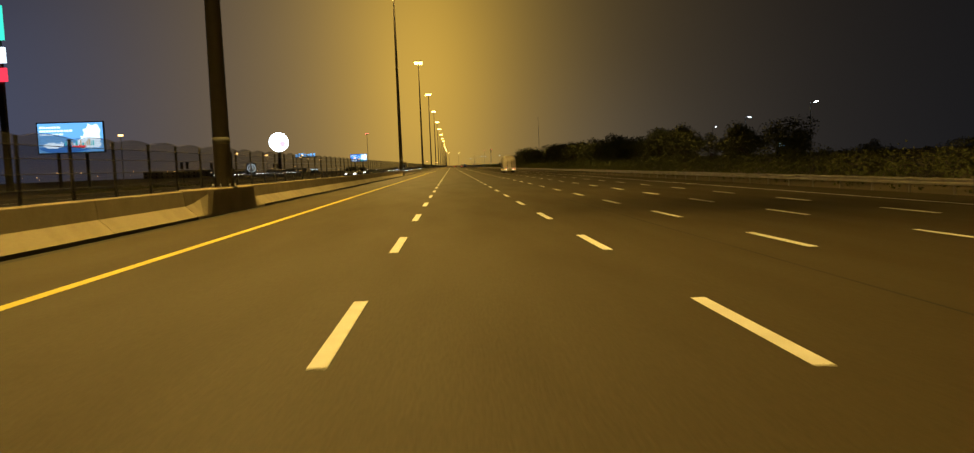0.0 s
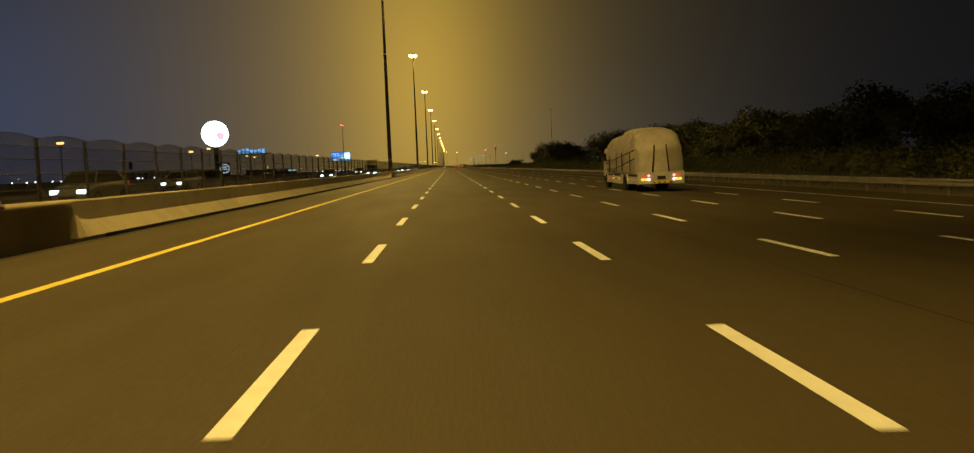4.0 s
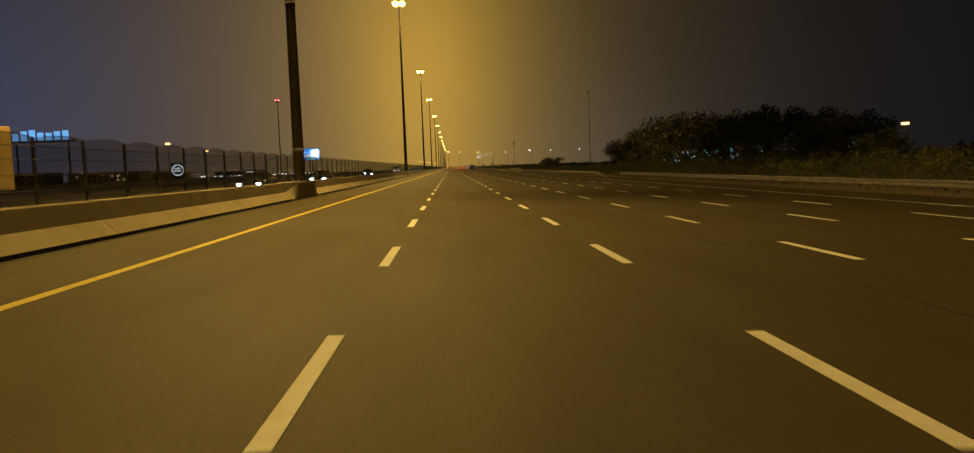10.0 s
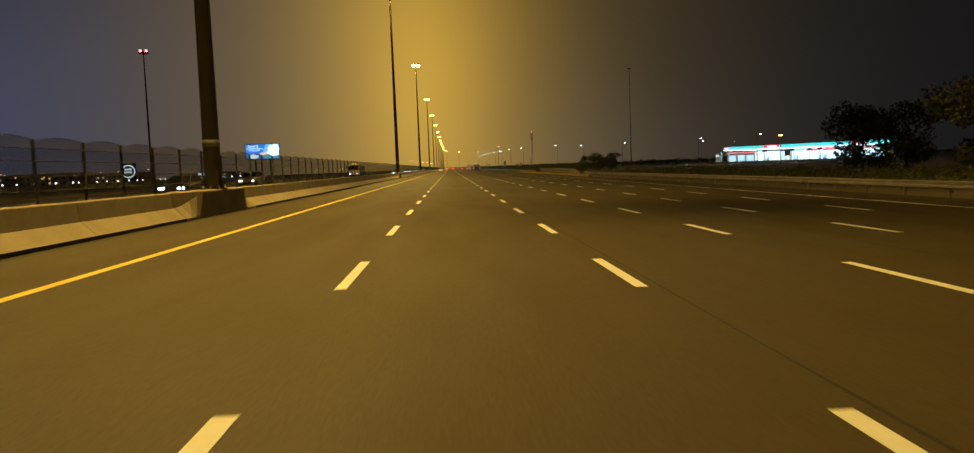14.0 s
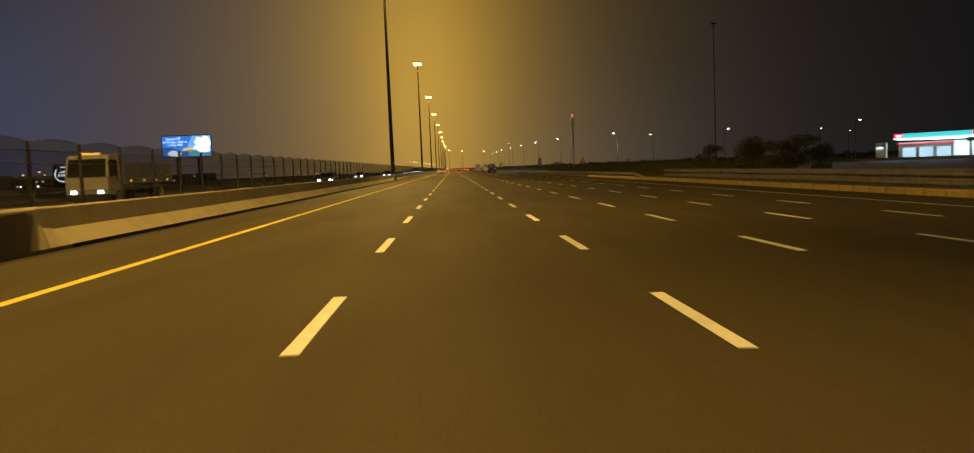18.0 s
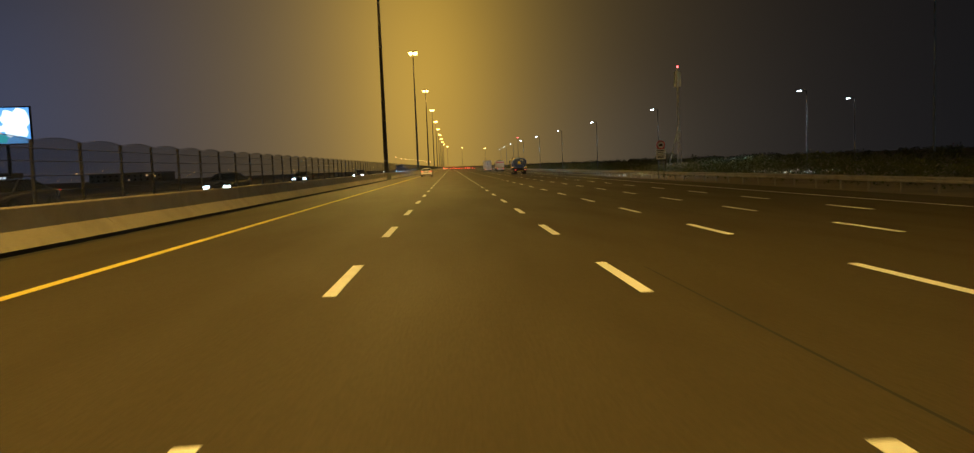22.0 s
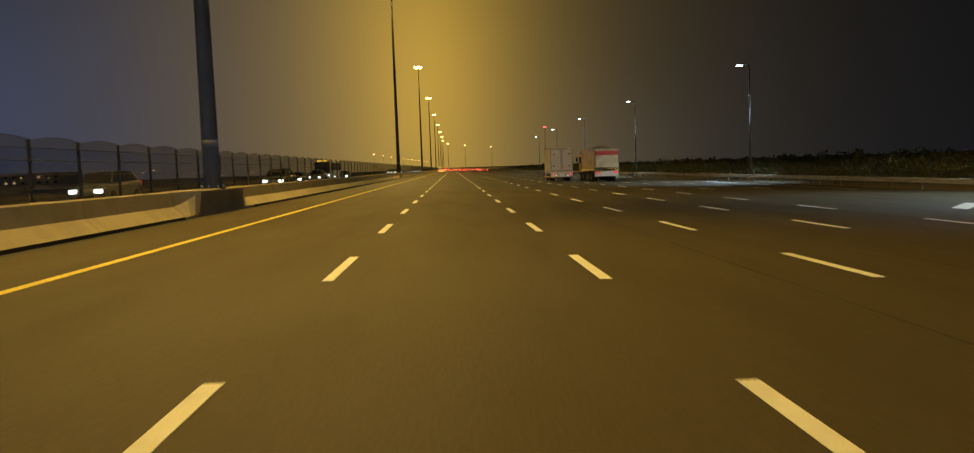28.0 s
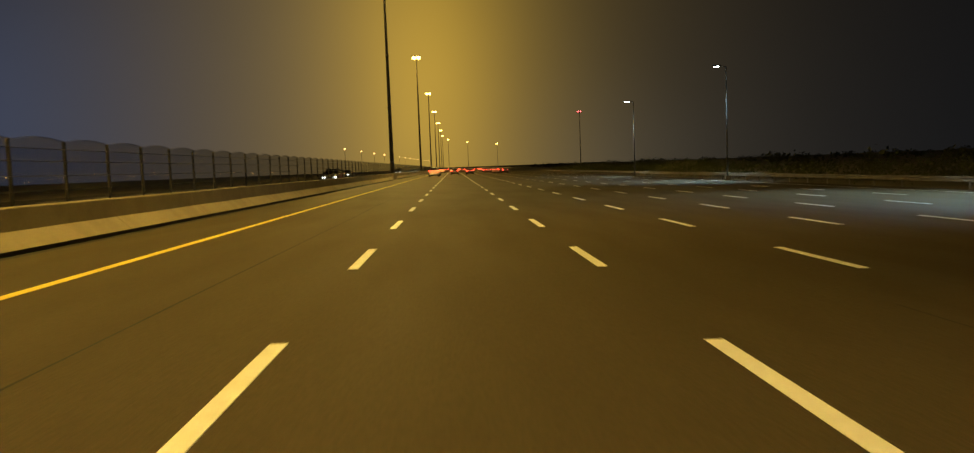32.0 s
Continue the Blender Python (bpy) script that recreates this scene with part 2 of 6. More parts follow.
E_HEAD = material("head_lamp", (0.9, 0.95, 1), emit=30, emit_rgb=(0.55, 0.78, 1.0))
E_HEAD_DIM = material("head_lamp_white", (0.9, 0.95, 1), emit=9, emit_rgb=(0.85, 0.92, 1.0))
E_TAIL = material("tail_lamp", (0.8, 0.05, 0.04), emit=0.9, emit_rgb=(1.0, 0.012, 0.010))
E_TAIL_HOT = material("tail_lamp_hot", (0.9, 0.3, 0.25), emit=2.4, emit_rgb=(1.0, 0.34, 0.28))
E_AMBER = material("amber_lamp", (0.9, 0.5, 0.05), emit=2.0, emit_rgb=(1.0, 0.55, 0.07))
E_PLATE = material("plate_lamp", (0.9, 0.9, 0.9), emit=3.0, emit_rgb=(0.95, 0.95, 1.0))
E_RED = material("beacon_red", (0.9, 0.1, 0.1), emit=8, emit_rgb=(1.0, 0.10, 0.10))
E_ORANGE = material("far_lamp_orange", (1, 0.6, 0.2), emit=5, emit_rgb=(1.0, 0.55, 0.16))
E_MOON = material("bright_disc_face", (1, 1, 1), emit=4.5, emit_rgb=(0.86, 0.94, 1.0))
E_PINK = material("disc_pink", (1, 0.6, 0.7), emit=1.3, emit_rgb=(1.0, 0.52, 0.62))
E_TEAL = material("canopy_teal", (0.1, 0.7, 0.7), emit=1.1, emit_rgb=(0.06, 0.62, 0.66))
E_CANOPY = material("canopy_light", (0.9, 1, 1), emit=1.5, emit_rgb=(0.55, 0.86, 1.0))
E_SHOP = material("shop_light", (0.7, 0.9, 1), emit=0.9, emit_rgb=(0.45, 0.78, 0.95))
E_SCREEN_BLUE = material("screen_blue", (0.1, 0.4, 0.9), emit=0.75, emit_rgb=(0.05, 0.26, 0.85))
E_SCREEN_PALE = material("screen_pale", (0.8, 0.9, 1), emit=1.6, emit_rgb=(0.72, 0.88, 1.0))
E_SCREEN_SKY = material("screen_sky", (0.4, 0.7, 1), emit=1.0, emit_rgb=(0.16, 0.48, 0.95))
E_SCREEN_SAND = material("screen_sand", (0.9, 0.8, 0.6), emit=0.8, emit_rgb=(0.95, 0.74, 0.45))
E_GREEN = material("sign_green_light", (0.1, 0.8, 0.5), emit=1.2, emit_rgb=(0.05, 0.75, 0.55))
E_REDSIGN = material("sign_red_light", (0.9, 0.1, 0.1), emit=1.2, emit_rgb=(0.95, 0.04, 0.08))
E_WINDOW = material("far_window", (1, 0.7, 0.4), emit=1.0, emit_rgb=(1.0, 0.70, 0.38))


# ---- building helpers ----
def part(name, bm, mat, parent=None, label="", smooth=False):
    """Links a bmesh as one mesh object, under a thing or a part where a parent is given."""
    data = bpy.data.meshes.new(name)
    bm.normal_update()
    bm.to_mesh(data)
    bm.free()
    for m in (mat if isinstance(mat, (list, tuple)) else [mat]):
        data.materials.append(m)
    if smooth:
        for f in data.polygons:
            f.use_smooth = True
    ob = new(name, data)
    ob.parent = parent
    if label:
        ob["label"] = label
    return ob


def share(name, data, parent, at, turn=(0, 0, 0)):
    """Another object on the same mesh."""
    ob = new(name, data)
    ob.parent = parent
    ob.matrix_basis = pose(*at, *turn)
    return ob


def thing(name, label, category, group="", kind="", at=(0, 0, 0), turn=0.0):
    ob = new(name)
    ob.empty_display_size = 0.3
    ob.matrix_basis = pose(*at, 0, 0, turn)
    return tagged(ob, label, category, group, kind)


def box(bm, x0, x1, y0, y1, z0, z1, soft=0.0, mi=0):
    v = [bm.verts.new(p) for p in ((x0, y0, z0), (x1, y0, z0), (x1, y1, z0), (x0, y1, z0),
                                   (x0, y0, z1), (x1, y0, z1), (x1, y1, z1), (x0, y1, z1))]
    fs = [bm.faces.new([v[i] for i in q]) for q in ((3, 2, 1, 0), (4, 5, 6, 7), (0, 1, 5, 4), (1, 2, 6, 5), (2, 3, 7, 6), (3, 0, 4, 7))]
    for f in fs:
        f.material_index = mi
    if soft:
        edges = list({e for f in fs for e in f.edges})
        bmesh.ops.bevel(bm, geom=edges, offset=soft, segments=2, affect="EDGES", profile=0.5)
    return bm


def bx(*a, **k):
    return box(bmesh.new(), *a, **k)


def tube(bm, p0, p1, r0, r1=None, n=12, mi=0, caps=True):
    p0, p1 = Vector(p0), Vector(p1)
    r1 = r0 if r1 is None else r1
    d = (p1 - p0).normalized()
    u = d.cross(Vector((0, 0, 1)) if abs(d.z) < 0.9 else Vector((1, 0, 0))).normalized()
    w = d.cross(u)
    rings = []
    for p, r in ((p0, r0), (p1, r1)):
        rings.append([bm.verts.new(p + (u * math.cos(2 * math.pi * i / n) + w * math.sin(2 * math.pi * i / n)) * r) for i in range(n)])
    for i in range(n):
        f = bm.faces.new((rings[0][i], rings[0][(i + 1) % n], rings[1][(i + 1) % n], rings[1][i]))
        f.material_index, f.smooth = mi, True
    if caps:
        bm.faces.new(rings[0][::-1]).material_index = mi
        bm.faces.new(rings[1]).material_index = mi
    return bm


def tb(*a, **k):
    return tube(bmesh.new(), *a, **k)


def prism(bm, profile, y0, y1, mi=0, caps=True):
    """An outline in x and z, drawn out along y."""
    a = [bm.verts.new((x, y0, z)) for x, z in profile]
    b = [bm.verts.new((x, y1, z)) for x, z in profile]
    n = len(profile)
    for i in range(n):
        bm.faces.new((a[i], a[(i + 1) % n], b[(i + 1) % n], b[i])).material_index = mi
    if caps:
        bm.faces.new(a[::-1]).material_index = mi
        bm.faces.new(b).material_index = mi
    bmesh.ops.recalc_face_normals(bm, faces=bm.faces)
    return bm


def side_prism(bm, profile, x0, x1, mi=0, soft=0.0):
    """An outline in y and z, drawn out along x."""
    a = [bm.verts.new((x0, y, z)) for y, z in profile]
    b = [bm.verts.new((x1, y, z)) for y, z in profile]
    n = len(profile)
    fs = [bm.faces.new((a[i], a[(i + 1) % n], b[(i + 1) % n], b[i])) for i in range(n)]
    fs += [bm.faces.new(a[::-1]), bm.faces.new(b)]
    for f in fs:
        f.material_index = mi
    bmesh.ops.recalc_face_normals(bm, faces=fs)
    if soft:
        bmesh.ops.bevel(bm, geom=list({e for f in fs for e in f.edges}), offset=soft, segments=2, affect="EDGES", profile=0.5)
    return bm


def strip(bm, xs, zs, ys, follow=True):
    """A sheet over rows ys; xs and zs are lists across, and it follows the road's bend."""
    rows = []
    for y in ys:
        b = bend(y) if follow else 0.0
        rows.append([bm.verts.new((x + b, y, z)) for x, z in zip(xs, zs)])
    for r0, r1 in zip(rows, rows[1:]):
        for i in range(len(xs) - 1):
            bm.faces.new((r0[i], r0[i + 1], r1[i + 1], r1[i]))
    return bm


def steps(a, b, d):
    n = max(1, round((b - a) / d))
    return [a + (b - a) * i / n for i in range(n + 1)]


# ---- ground and carriageways ----
ROWS_Y = steps(ROAD_A, TURN_Y, 60) + steps(TURN_Y, ROAD_B, 25)[1:]
bm = bmesh.new()
gx = [-3000, -900, -300, -120, -60, -34, -30, -10.2, -10, -6, 0, 21, 29, 40, 60, 130, 300, 900, 3000]
gh = [0.2, 0.2, 0.2, 0.15, 0.1, 0.12, 0.10, 0.10, 0.02, 0.02, -0.12, -0.66, -0.85, -0.75, -0.6, -0.9, -0.9, -0.9, -0.9]
strip(bm, gx, gh, [-400, -120] + steps(0, 2600, 100) + [3300, 4600], follow=False)
tagged(part("ground", bm, SAND), "dry sandy ground beside the motorway at night", "ground", kind="structure")
bm = strip(bmesh.new(), [-6.9, -4, 0, 4, 8, 12, 16, 22.0], [gz(x) for x in (-6.9, -4, 0, 4, 8, 12, 16, 22.0)], ROWS_Y)
road = tagged(part("road", bm, ASPHALT), "wide dark asphalt motorway carriageway with worn wheel tracks", "road", kind="structure")
bm = strip(bmesh.new(), [22.0, 25, 29.0], [gz(x) for x in (22.0, 25, 29.0)], [y for y in ROWS_Y if y > 760])
tagged(part("road_slip", bm, ASPHALT), "asphalt slip road merging into the motorway", "road", kind="structure")
bm = strip(bmesh.new(), [-31, -20, -10.1], [0.25, 0.25, 0.25], ROWS_Y)
tagged(part("road_opposite", bm, ASPHALT_OLD), "asphalt carriageway of the oncoming traffic beyond the fence", "road", kind="structure")


def dashes(name, x, y0, y1, first, width=0.16, z=None, mat=PAINT_WHITE, cycle=8.0, drift=0.0, label="row of dashed white lane markings on the asphalt"):
    bm = bmesh.new()
    y = first
    while y < y1:
        if y >= y0:
            b = bend(y)
            zz = gz(x) if z is None else z
            y0_, y = y, y + (drift * float(np.interp(y, [328, 345, 560, 590, 680, 860, 905], [0, -0.95, -0.95, -0.95, -0.45, 0, -0.6])) if drift else 0.0)
            w = width / 2 * random.uniform(0.94, 1.05)
            box(bm, x + b - w, x + b + w, y - 2.95 + random.uniform(-0.05, 0.05), y, zz - 0.01, zz + 0.006)
            y = y0_
        y += cycle
    return tagged(part(name, bm, mat), label, "lane marking", kind="structure")


FIRST = 8.776 - 16 * 8
for x, lag in ((0.0, 0.0), (3.75, -0.21), (7.36, -0.3), (10.98, -0.35), (14.62, -0.5)):
    dashes("lane_line", x, ROAD_A, 2300, FIRST + lag, drift=0.0 if x < 7 else (1.0 if x < 9 else 1.25))
for x in (18.5, 22.3):
    dashes("lane_line", x, 850, 2300, FIRST - 0.6)
for x in (-14.2, -17.9, -21.6, -25.3):
    dashes("lane_line_opposite", x, ROAD_A, 1700, FIRST, z=0.25)


def solid_line(name, x, mat, y0, y1, width, z=None, label=""):
    ys = [y for y in ROWS_Y if y0 < y < y1]
    zz = (gz(x) if z is None else z) + 0.006
    bm = strip(bmesh.new(), [x - width / 2, x + width / 2], [zz, zz], [y0] + ys + [y1])
    return tagged(part(name, bm, mat), label, "edge line", kind="structure")


solid_line("edge_line_yellow", -3.96, PAINT_YELLOW, ROAD_A, 2300, 0.20, label="continuous yellow edge line beside the median shoulder")
solid_line("edge_line_white", 18.1, PAINT_WHITE, ROAD_A, 786, 0.16, label="thin continuous white edge line of the outer shoulder")
solid_line("edge_line_white", 26.2, PAINT_WHITE, 850, 2300, 0.16, label="thin continuous white edge line of the slip road")

# tar-filled joints and old tyre marks in the asphalt
def tar_line(x0, x1, y0, y1, width, seed, name="tar_joint", mat=None, wobble=0.06, label="thin dark tar-filled joint"):
    rng = random.Random(seed)
    bm = bmesh.new()
    n = max(2, int(abs(y1 - y0) / 1.5) + int(abs(x1 - x0)))
    pts = []
    for i in range(n + 1):
        u = i / n
        pts.append((x0 + (x1 - x0) * u + wobble * noise.noise((u * n * 0.17, seed * 3.1, 0)), y0 + (y1 - y0) * u + (wobble * rng.uniform(-1, 1) if abs(x1 - x0) > 2 else 0)))
    along = abs(y1 - y0) > abs(x1 - x0)
    vs = []
    for x, y in pts:
        w = width / 2 * rng.uniform(0.5, 1.3)
        a, b = ((x - w, y), (x + w, y)) if along else ((x, y - w), (x, y + w))
        vs.append([bm.verts.new((a[0], a[1], gz(a[0]) + 0.004)), bm.verts.new((b[0], b[1], gz(b[0]) + 0.004))])
    for (a, b), (c, d) in zip(vs, vs[1:]):
        f = bm.faces.new((a, b, d, c))
    bm.normal_update()
    for f in bm.faces:
        if f.normal.z < 0:
            f.normal_flip()
    return part(name, bm, mat or BITUMEN, road, label)


for x0, x1, y0, y1, w, sd in ((6.0, 6.05, -60, 150, 0.06, 1), (5.95, 6.1, 165, 345, 0.07, 2), (3.98, 4.0, 300, 470, 0.05, 3), (4.1, 4.3, 572, 640, 0.06, 4), (9.3, 9.1, 380, 560, 0.05, 5),
                              (12.6, 12.9, 40, 260, 0.05, 7), (5.9, 6.2, 780, 930, 0.06, 8), 
                              (-1.7, -1.6, 860, 960, 0.06, 13), (8.9, 9.0, 650, 820, 0.05, 14)):
    tar_line(x0, x1, y0, y1, w * 0.7, sd)
TYRE_MARK = material("tyre_mark", (0.050, 0.042, 0.027), 0.88, grain=0.3, scale=20, spec=0.12)
for x0, x1, y0, y1, sd in ((0.9, 2.9, 705.5, 693.5, 21), (2.2, 4.2, 706, 693, 22), (7.9, 8.6, 118, 96, 25), (9.3, 9.9, 118, 96, 26)):
    tar_line(x0, x1, y0, y1, 0.11, sd, "tyre_mark", TYRE_MARK, 0.03, "faint dark curved tyre mark")

# ---- median barrier ----
barrier = thing("wall_median", "sloped concrete median barrier with a dark bitumen joint at its foot", "barrier", kind="structure")
g6 = gz(-6.5)
PROFILE = [(-6.52, g6 - 0.05), (-6.52, g6 + 0.09), (-6.88, g6 + 0.42), (-6.93, g6 + 0.85), (-6.96, g6 + 0.88), (-7.21, g6 + 0.88),
           (-7.24, g6 + 0.85), (-7.40, g6 + 0.44), (-7.68, g6 + 0.09), (-7.68, g6 - 0.05)]
seg = prism(bmesh.new(), PROFILE, 0.008, 5.992)
bmesh.ops.bevel(seg, geom=[e for e in seg.edges if abs(e.verts[0].co.y - e.verts[1].co.y) < 0.01 and e.verts[0].co.z > g6 and e.verts[1].co.z > g6],
                offset=0.012, segments=1, affect="EDGES")
first = part("barrier_segment", seg, CONCRETE, barrier)
first.matrix_basis = pose(0, -60, 0)
for i in range(1, 200):
    share("barrier_segment", first.data, barrier, (0, -60 + 6 * i, 0))
bm = bmesh.new()
for a, b in zip(steps(1140, 2300, 20), steps(1140, 2300, 20)[1:]):
    u, w = bend(a), bend(b)
    ring0 = [bm.verts.new((x + u, a, z)) for x, z in PROFILE]
    ring1 = [bm.verts.new((x + w, b, z)) for x, z in PROFILE]
    for i in range(len(PROFILE) - 1):
        bm.faces.new((ring0[i], ring0[i + 1], ring1[i + 1], ring1[i]))
tagged(part("barrier_far", bm, CONCRETE, barrier), kind="stuff")
bm = bmesh.new()
strip(bm, [-6.56, -6.30], [g6 + 0.012, gz(-6.3) + 0.008], ROWS_Y)
strip(bm, [-6.514, -6.510], [g6 + 0.10, g6 - 0.02], ROWS_Y)
part("bitumen_joint", bm, BITUMEN, barrier, "dark dirty joint along the barrier's foot")

# ---- high masts ----
mast = thing("high_mast_lamp", "tall dark tapered lighting mast with glowing sodium floodlights on its crown", "lamp mast", "lighting masts along the median")
bm = bmesh.new()
zs = [0.8, 3.0, 10, 17, 24, MAST_TOP - 0.6]
rs = [0.30, 0.285, 0.245, 0.205, 0.165, 0.125]
for i in range(5):
    tube(bm, (0, 0, zs[i]), (0, 0, zs[i + 1]), rs[i], rs[i + 1], 14, caps=False)
bmesh.ops.remove_doubles(bm, verts=bm.verts[:], dist=0.002)
part("pole", bm, POLE, mast, smooth=True)
flange = part("base_flange", tb((0, 0, 0.86), (0, 0, 0.92), 0.46, 0.46, 16), POLE, mast)
bolt = web = None
for i in range(8):
    a = math.pi / 4 * i
    if bolt is None:
        bolt = part("bolt", tb((0.39, 0, 0.92), (0.39, 0, 1.01), 0.03, n=6), STEEL, flange)
        web = part("stiffener", bx(0.27, 0.37, -0.012, 0.012, 0.92, 1.23), POLE, flange)
    else:
        share("bolt", bolt.data, flange, (0, 0, 0), (0, 0, 45 * i))
        share("stiffener", web.data, flange, (0, 0, 0), (0, 0, 45 * i))
part("access_door", bx(0.27, 0.315, -0.11, 0.11, 1.5, 2.1, soft=0.01), POLE, mast)
for z in (9.98, 16.98):
    part("collar", tb((0, 0, z), (0, 0, z + 0.25), 0.27 if z < 12 else 0.225, n=14), POLE, mast)
part("band", tb((0, 0, 2.38), (0, 0, 2.62), 0.298, 0.297, n=14), POLE_GREY, mast, "pale numbered band")
bm = bmesh.new()
for i in range(16):
    a, b = math.pi / 8 * i, math.pi / 8 * (i + 1)
    tube(bm, (1.0 * math.cos(a), 1.0 * math.sin(a), MAST_TOP - 0.5), (1.0 * math.cos(b), 1.0 * math.sin(b), MAST_TOP - 0.5), 0.04, n=6)
for i in range(4):
    a = math.pi / 2 * i + 0.4
    tube(bm, (0, 0, MAST_TOP - 0.5), (1.0 * math.cos(a), 1.0 * math.sin(a), MAST_TOP - 0.5), 0.035, n=6)
part("crown_ring", bm, POLE, mast)
for sx in (-1, 1):
    for sy in (-0.5, 0.5):
        fl = part("floodlight", bx(sx * 0.62 - 0.36, sx * 0.62 + 0.36, sy - 0.26, sy + 0.26, MAST_TOP - 0.52, MAST_TOP - 0.22, soft=0.04), POLE, mast)
        # bowl drawn oversized: its shape stands in for the lamp's glare
        bowl = bmesh.new()
        bmesh.ops.create_uvsphere(bowl, u_segments=14, v_segments=8, radius=1.0, matrix=Matrix.Translation((sx * 0.58, sy * 0.9, MAST_TOP - 0.80)) @ Matrix.Diagonal((0.56, 0.46, 0.42, 1)))
        part("lens", bowl, E_SODIUM, fl, "oversized glowing yellow bowl lens", smooth=True)
mast.matrix_basis = pose(MAST_X, MASTS[0], g6)
for y in MASTS[1:]:
    copy_thing(mast, pose(MAST_X + bend(y), y, g6))
plinth = thing("mast_plinth", "concrete plinth widening the barrier round a mast's foot", "plinth", "mast plinths")
bm = bmesh.new()
rings = []
for y, k in ((-4.2, 0.0), (-3.7, 0.12), (-3.3, 0.42), (-2.9, 0.80), (-2.5, 1.0), (2.5, 1.0), (2.9, 0.80), (3.3, 0.42), (3.7, 0.12), (4.2, 0.0)):
    knee = 0.028 + 0.357 * k
    section = [(0.390, -0.05), (0.390, 0.095), (knee, 0.425 + 0.40 * k), (-0.022 + 0.402 * k, 0.862), (-0.05 + 0.40 * k, 0.892),
               (-0.32 - 0.33 * k, 0.892), (-0.345 - 0.335 * k, 0.862), (-0.51 - 0.19 * k, 0.44), (-0.79, 0.095), (-0.79, -0.05)]
    rings.append([bm.verts.new((x, y, z)) for x, z in section])
for r0, r1 in zip(rings, rings[1:]):
    for i in range(9):
        bm.faces.new((r0[i], r0[i + 1], r1[i + 1], r1[i]))
bm.faces.new(rings[0]), bm.faces.new(rings[-1][::-1])
bmesh.ops.recalc_face_normals(bm, faces=bm.faces[:])
part("block", bm, CONCRETE, plinth)
plinth.matrix_basis = pose(MAST_X, MASTS[0], g6)
for y in MASTS[1:13]:
    copy_thing(plinth, pose(MAST_X, y, g6))

# ---- median fence ----
FX, FH = -8.3, 2.46
post_bm = bx(-0.035, 0.035, -0.035, 0.035, 0.0, FH, soft=0.008)
box(post_bm, -0.12, 0.12, -0.10, 0.10, 0.0, 0.03)
post_mesh = None
random.seed(4)
for n in range(-1, 12):
    y0 = n * 100.0
    fence = thing("median_fence", "dark steel anti-crossing fence with posts, wires and fine netting", "fence", "fence lengths along the median", at=(FX, y0, 0.05))
    for i in range(40):
        if post_mesh is None:
            post_mesh = part("post", post_bm, FENCE, fence).data
        else:
            share("post", post_mesh, fence, (random.uniform(-0.01, 0.01), i * 2.5, 0), (0, random.uniform(-0.6, 0.6), 0))
    for z in (0.5, 0.9, 1.25, 1.6, 1.95, 2.25):
        part("wire", tb((0.12, 0, z), (0.12, 100, z), 0.009, n=5), FENCE, fence)
    bm = bmesh.new()
    for i in range(40):
        pts = [(i * 2.5 + 2.5 * j / 6, FH - 0.02 + 0.10 * math.sin(math.pi * j / 6)) for j in range(7)]
        for (ya, za), (yb, zb) in zip(pts, pts[1:]):
            tube(bm, (0, ya, za), (0, yb, zb), 0.004, n=4, caps=False)
    part("arched_top_wire", bm, FENCE, fence)
    bm = bmesh.new()
    for i in range(40):
        pts = [(i * 2.5 + 2.5 * j / 6, FH - 0.02 + 0.10 * math.sin(math.pi * j / 6)) for j in range(7)]
        for (ya, za), (yb, zb) in zip(pts, pts[1:]):
            bm.faces.new([bm.verts.new(p) for p in ((0.115, ya, 0.05), (0.115, yb, 0.05), (0.115, yb, zb), (0.115, ya, za))])
    part("netting", bm, NET, fence, "fine dark see-through netting")
bm = bmesh.new()
for y in steps(1200, 2200, 10):
    box(bm, FX + bend(y) - 0.05, FX + bend(y) + 0.05, y - 0.05, y + 0.05, 0, FH)
strip(bm, [FX, FX], [0.1, FH], steps(1200, 2200, 20))
tagged(part("median_fence_far", bm, FENCE), "distant run of the dark median fence", "fence", kind="stuff")

# ---- outer guard rails ----
def rail_x(y):
    return float(np.interp(y, [-200, 500, 560, 720, 775, 850, 2400], [21.7, 21.7, 24.6, 24.8, 27.0, 28.6, 28.9]))


WBEAM = [(0.0, 0.0), (-0.055, 0.03), (-0.055, 0.10), (-0.005, 0.135), (-0.005, 0.175), (-0.055, 0.21), (-0.055, 0.28), (0.0, 0.31),
         (0.008, 0.305), (-0.045, 0.275), (-0.045, 0.215), (0.005, 0.18), (0.005, 0.13), (-0.045, 0.095), (-0.045, 0.035), (0.008, 0.005)]
rail_post = None
RUNS = [(-64, 377, 1), (385, 519, 1), (526, 597, 2), (604, 1150, 1)]
rail_bits = []
for y0, y1, decks in RUNS:
    n = max(1, round((y1 - y0) / 64))
    rail_bits += [(y0 + (y1 - y0) * i / n, (y1 - y0) / n, decks, i == 0) for i in range(n)]
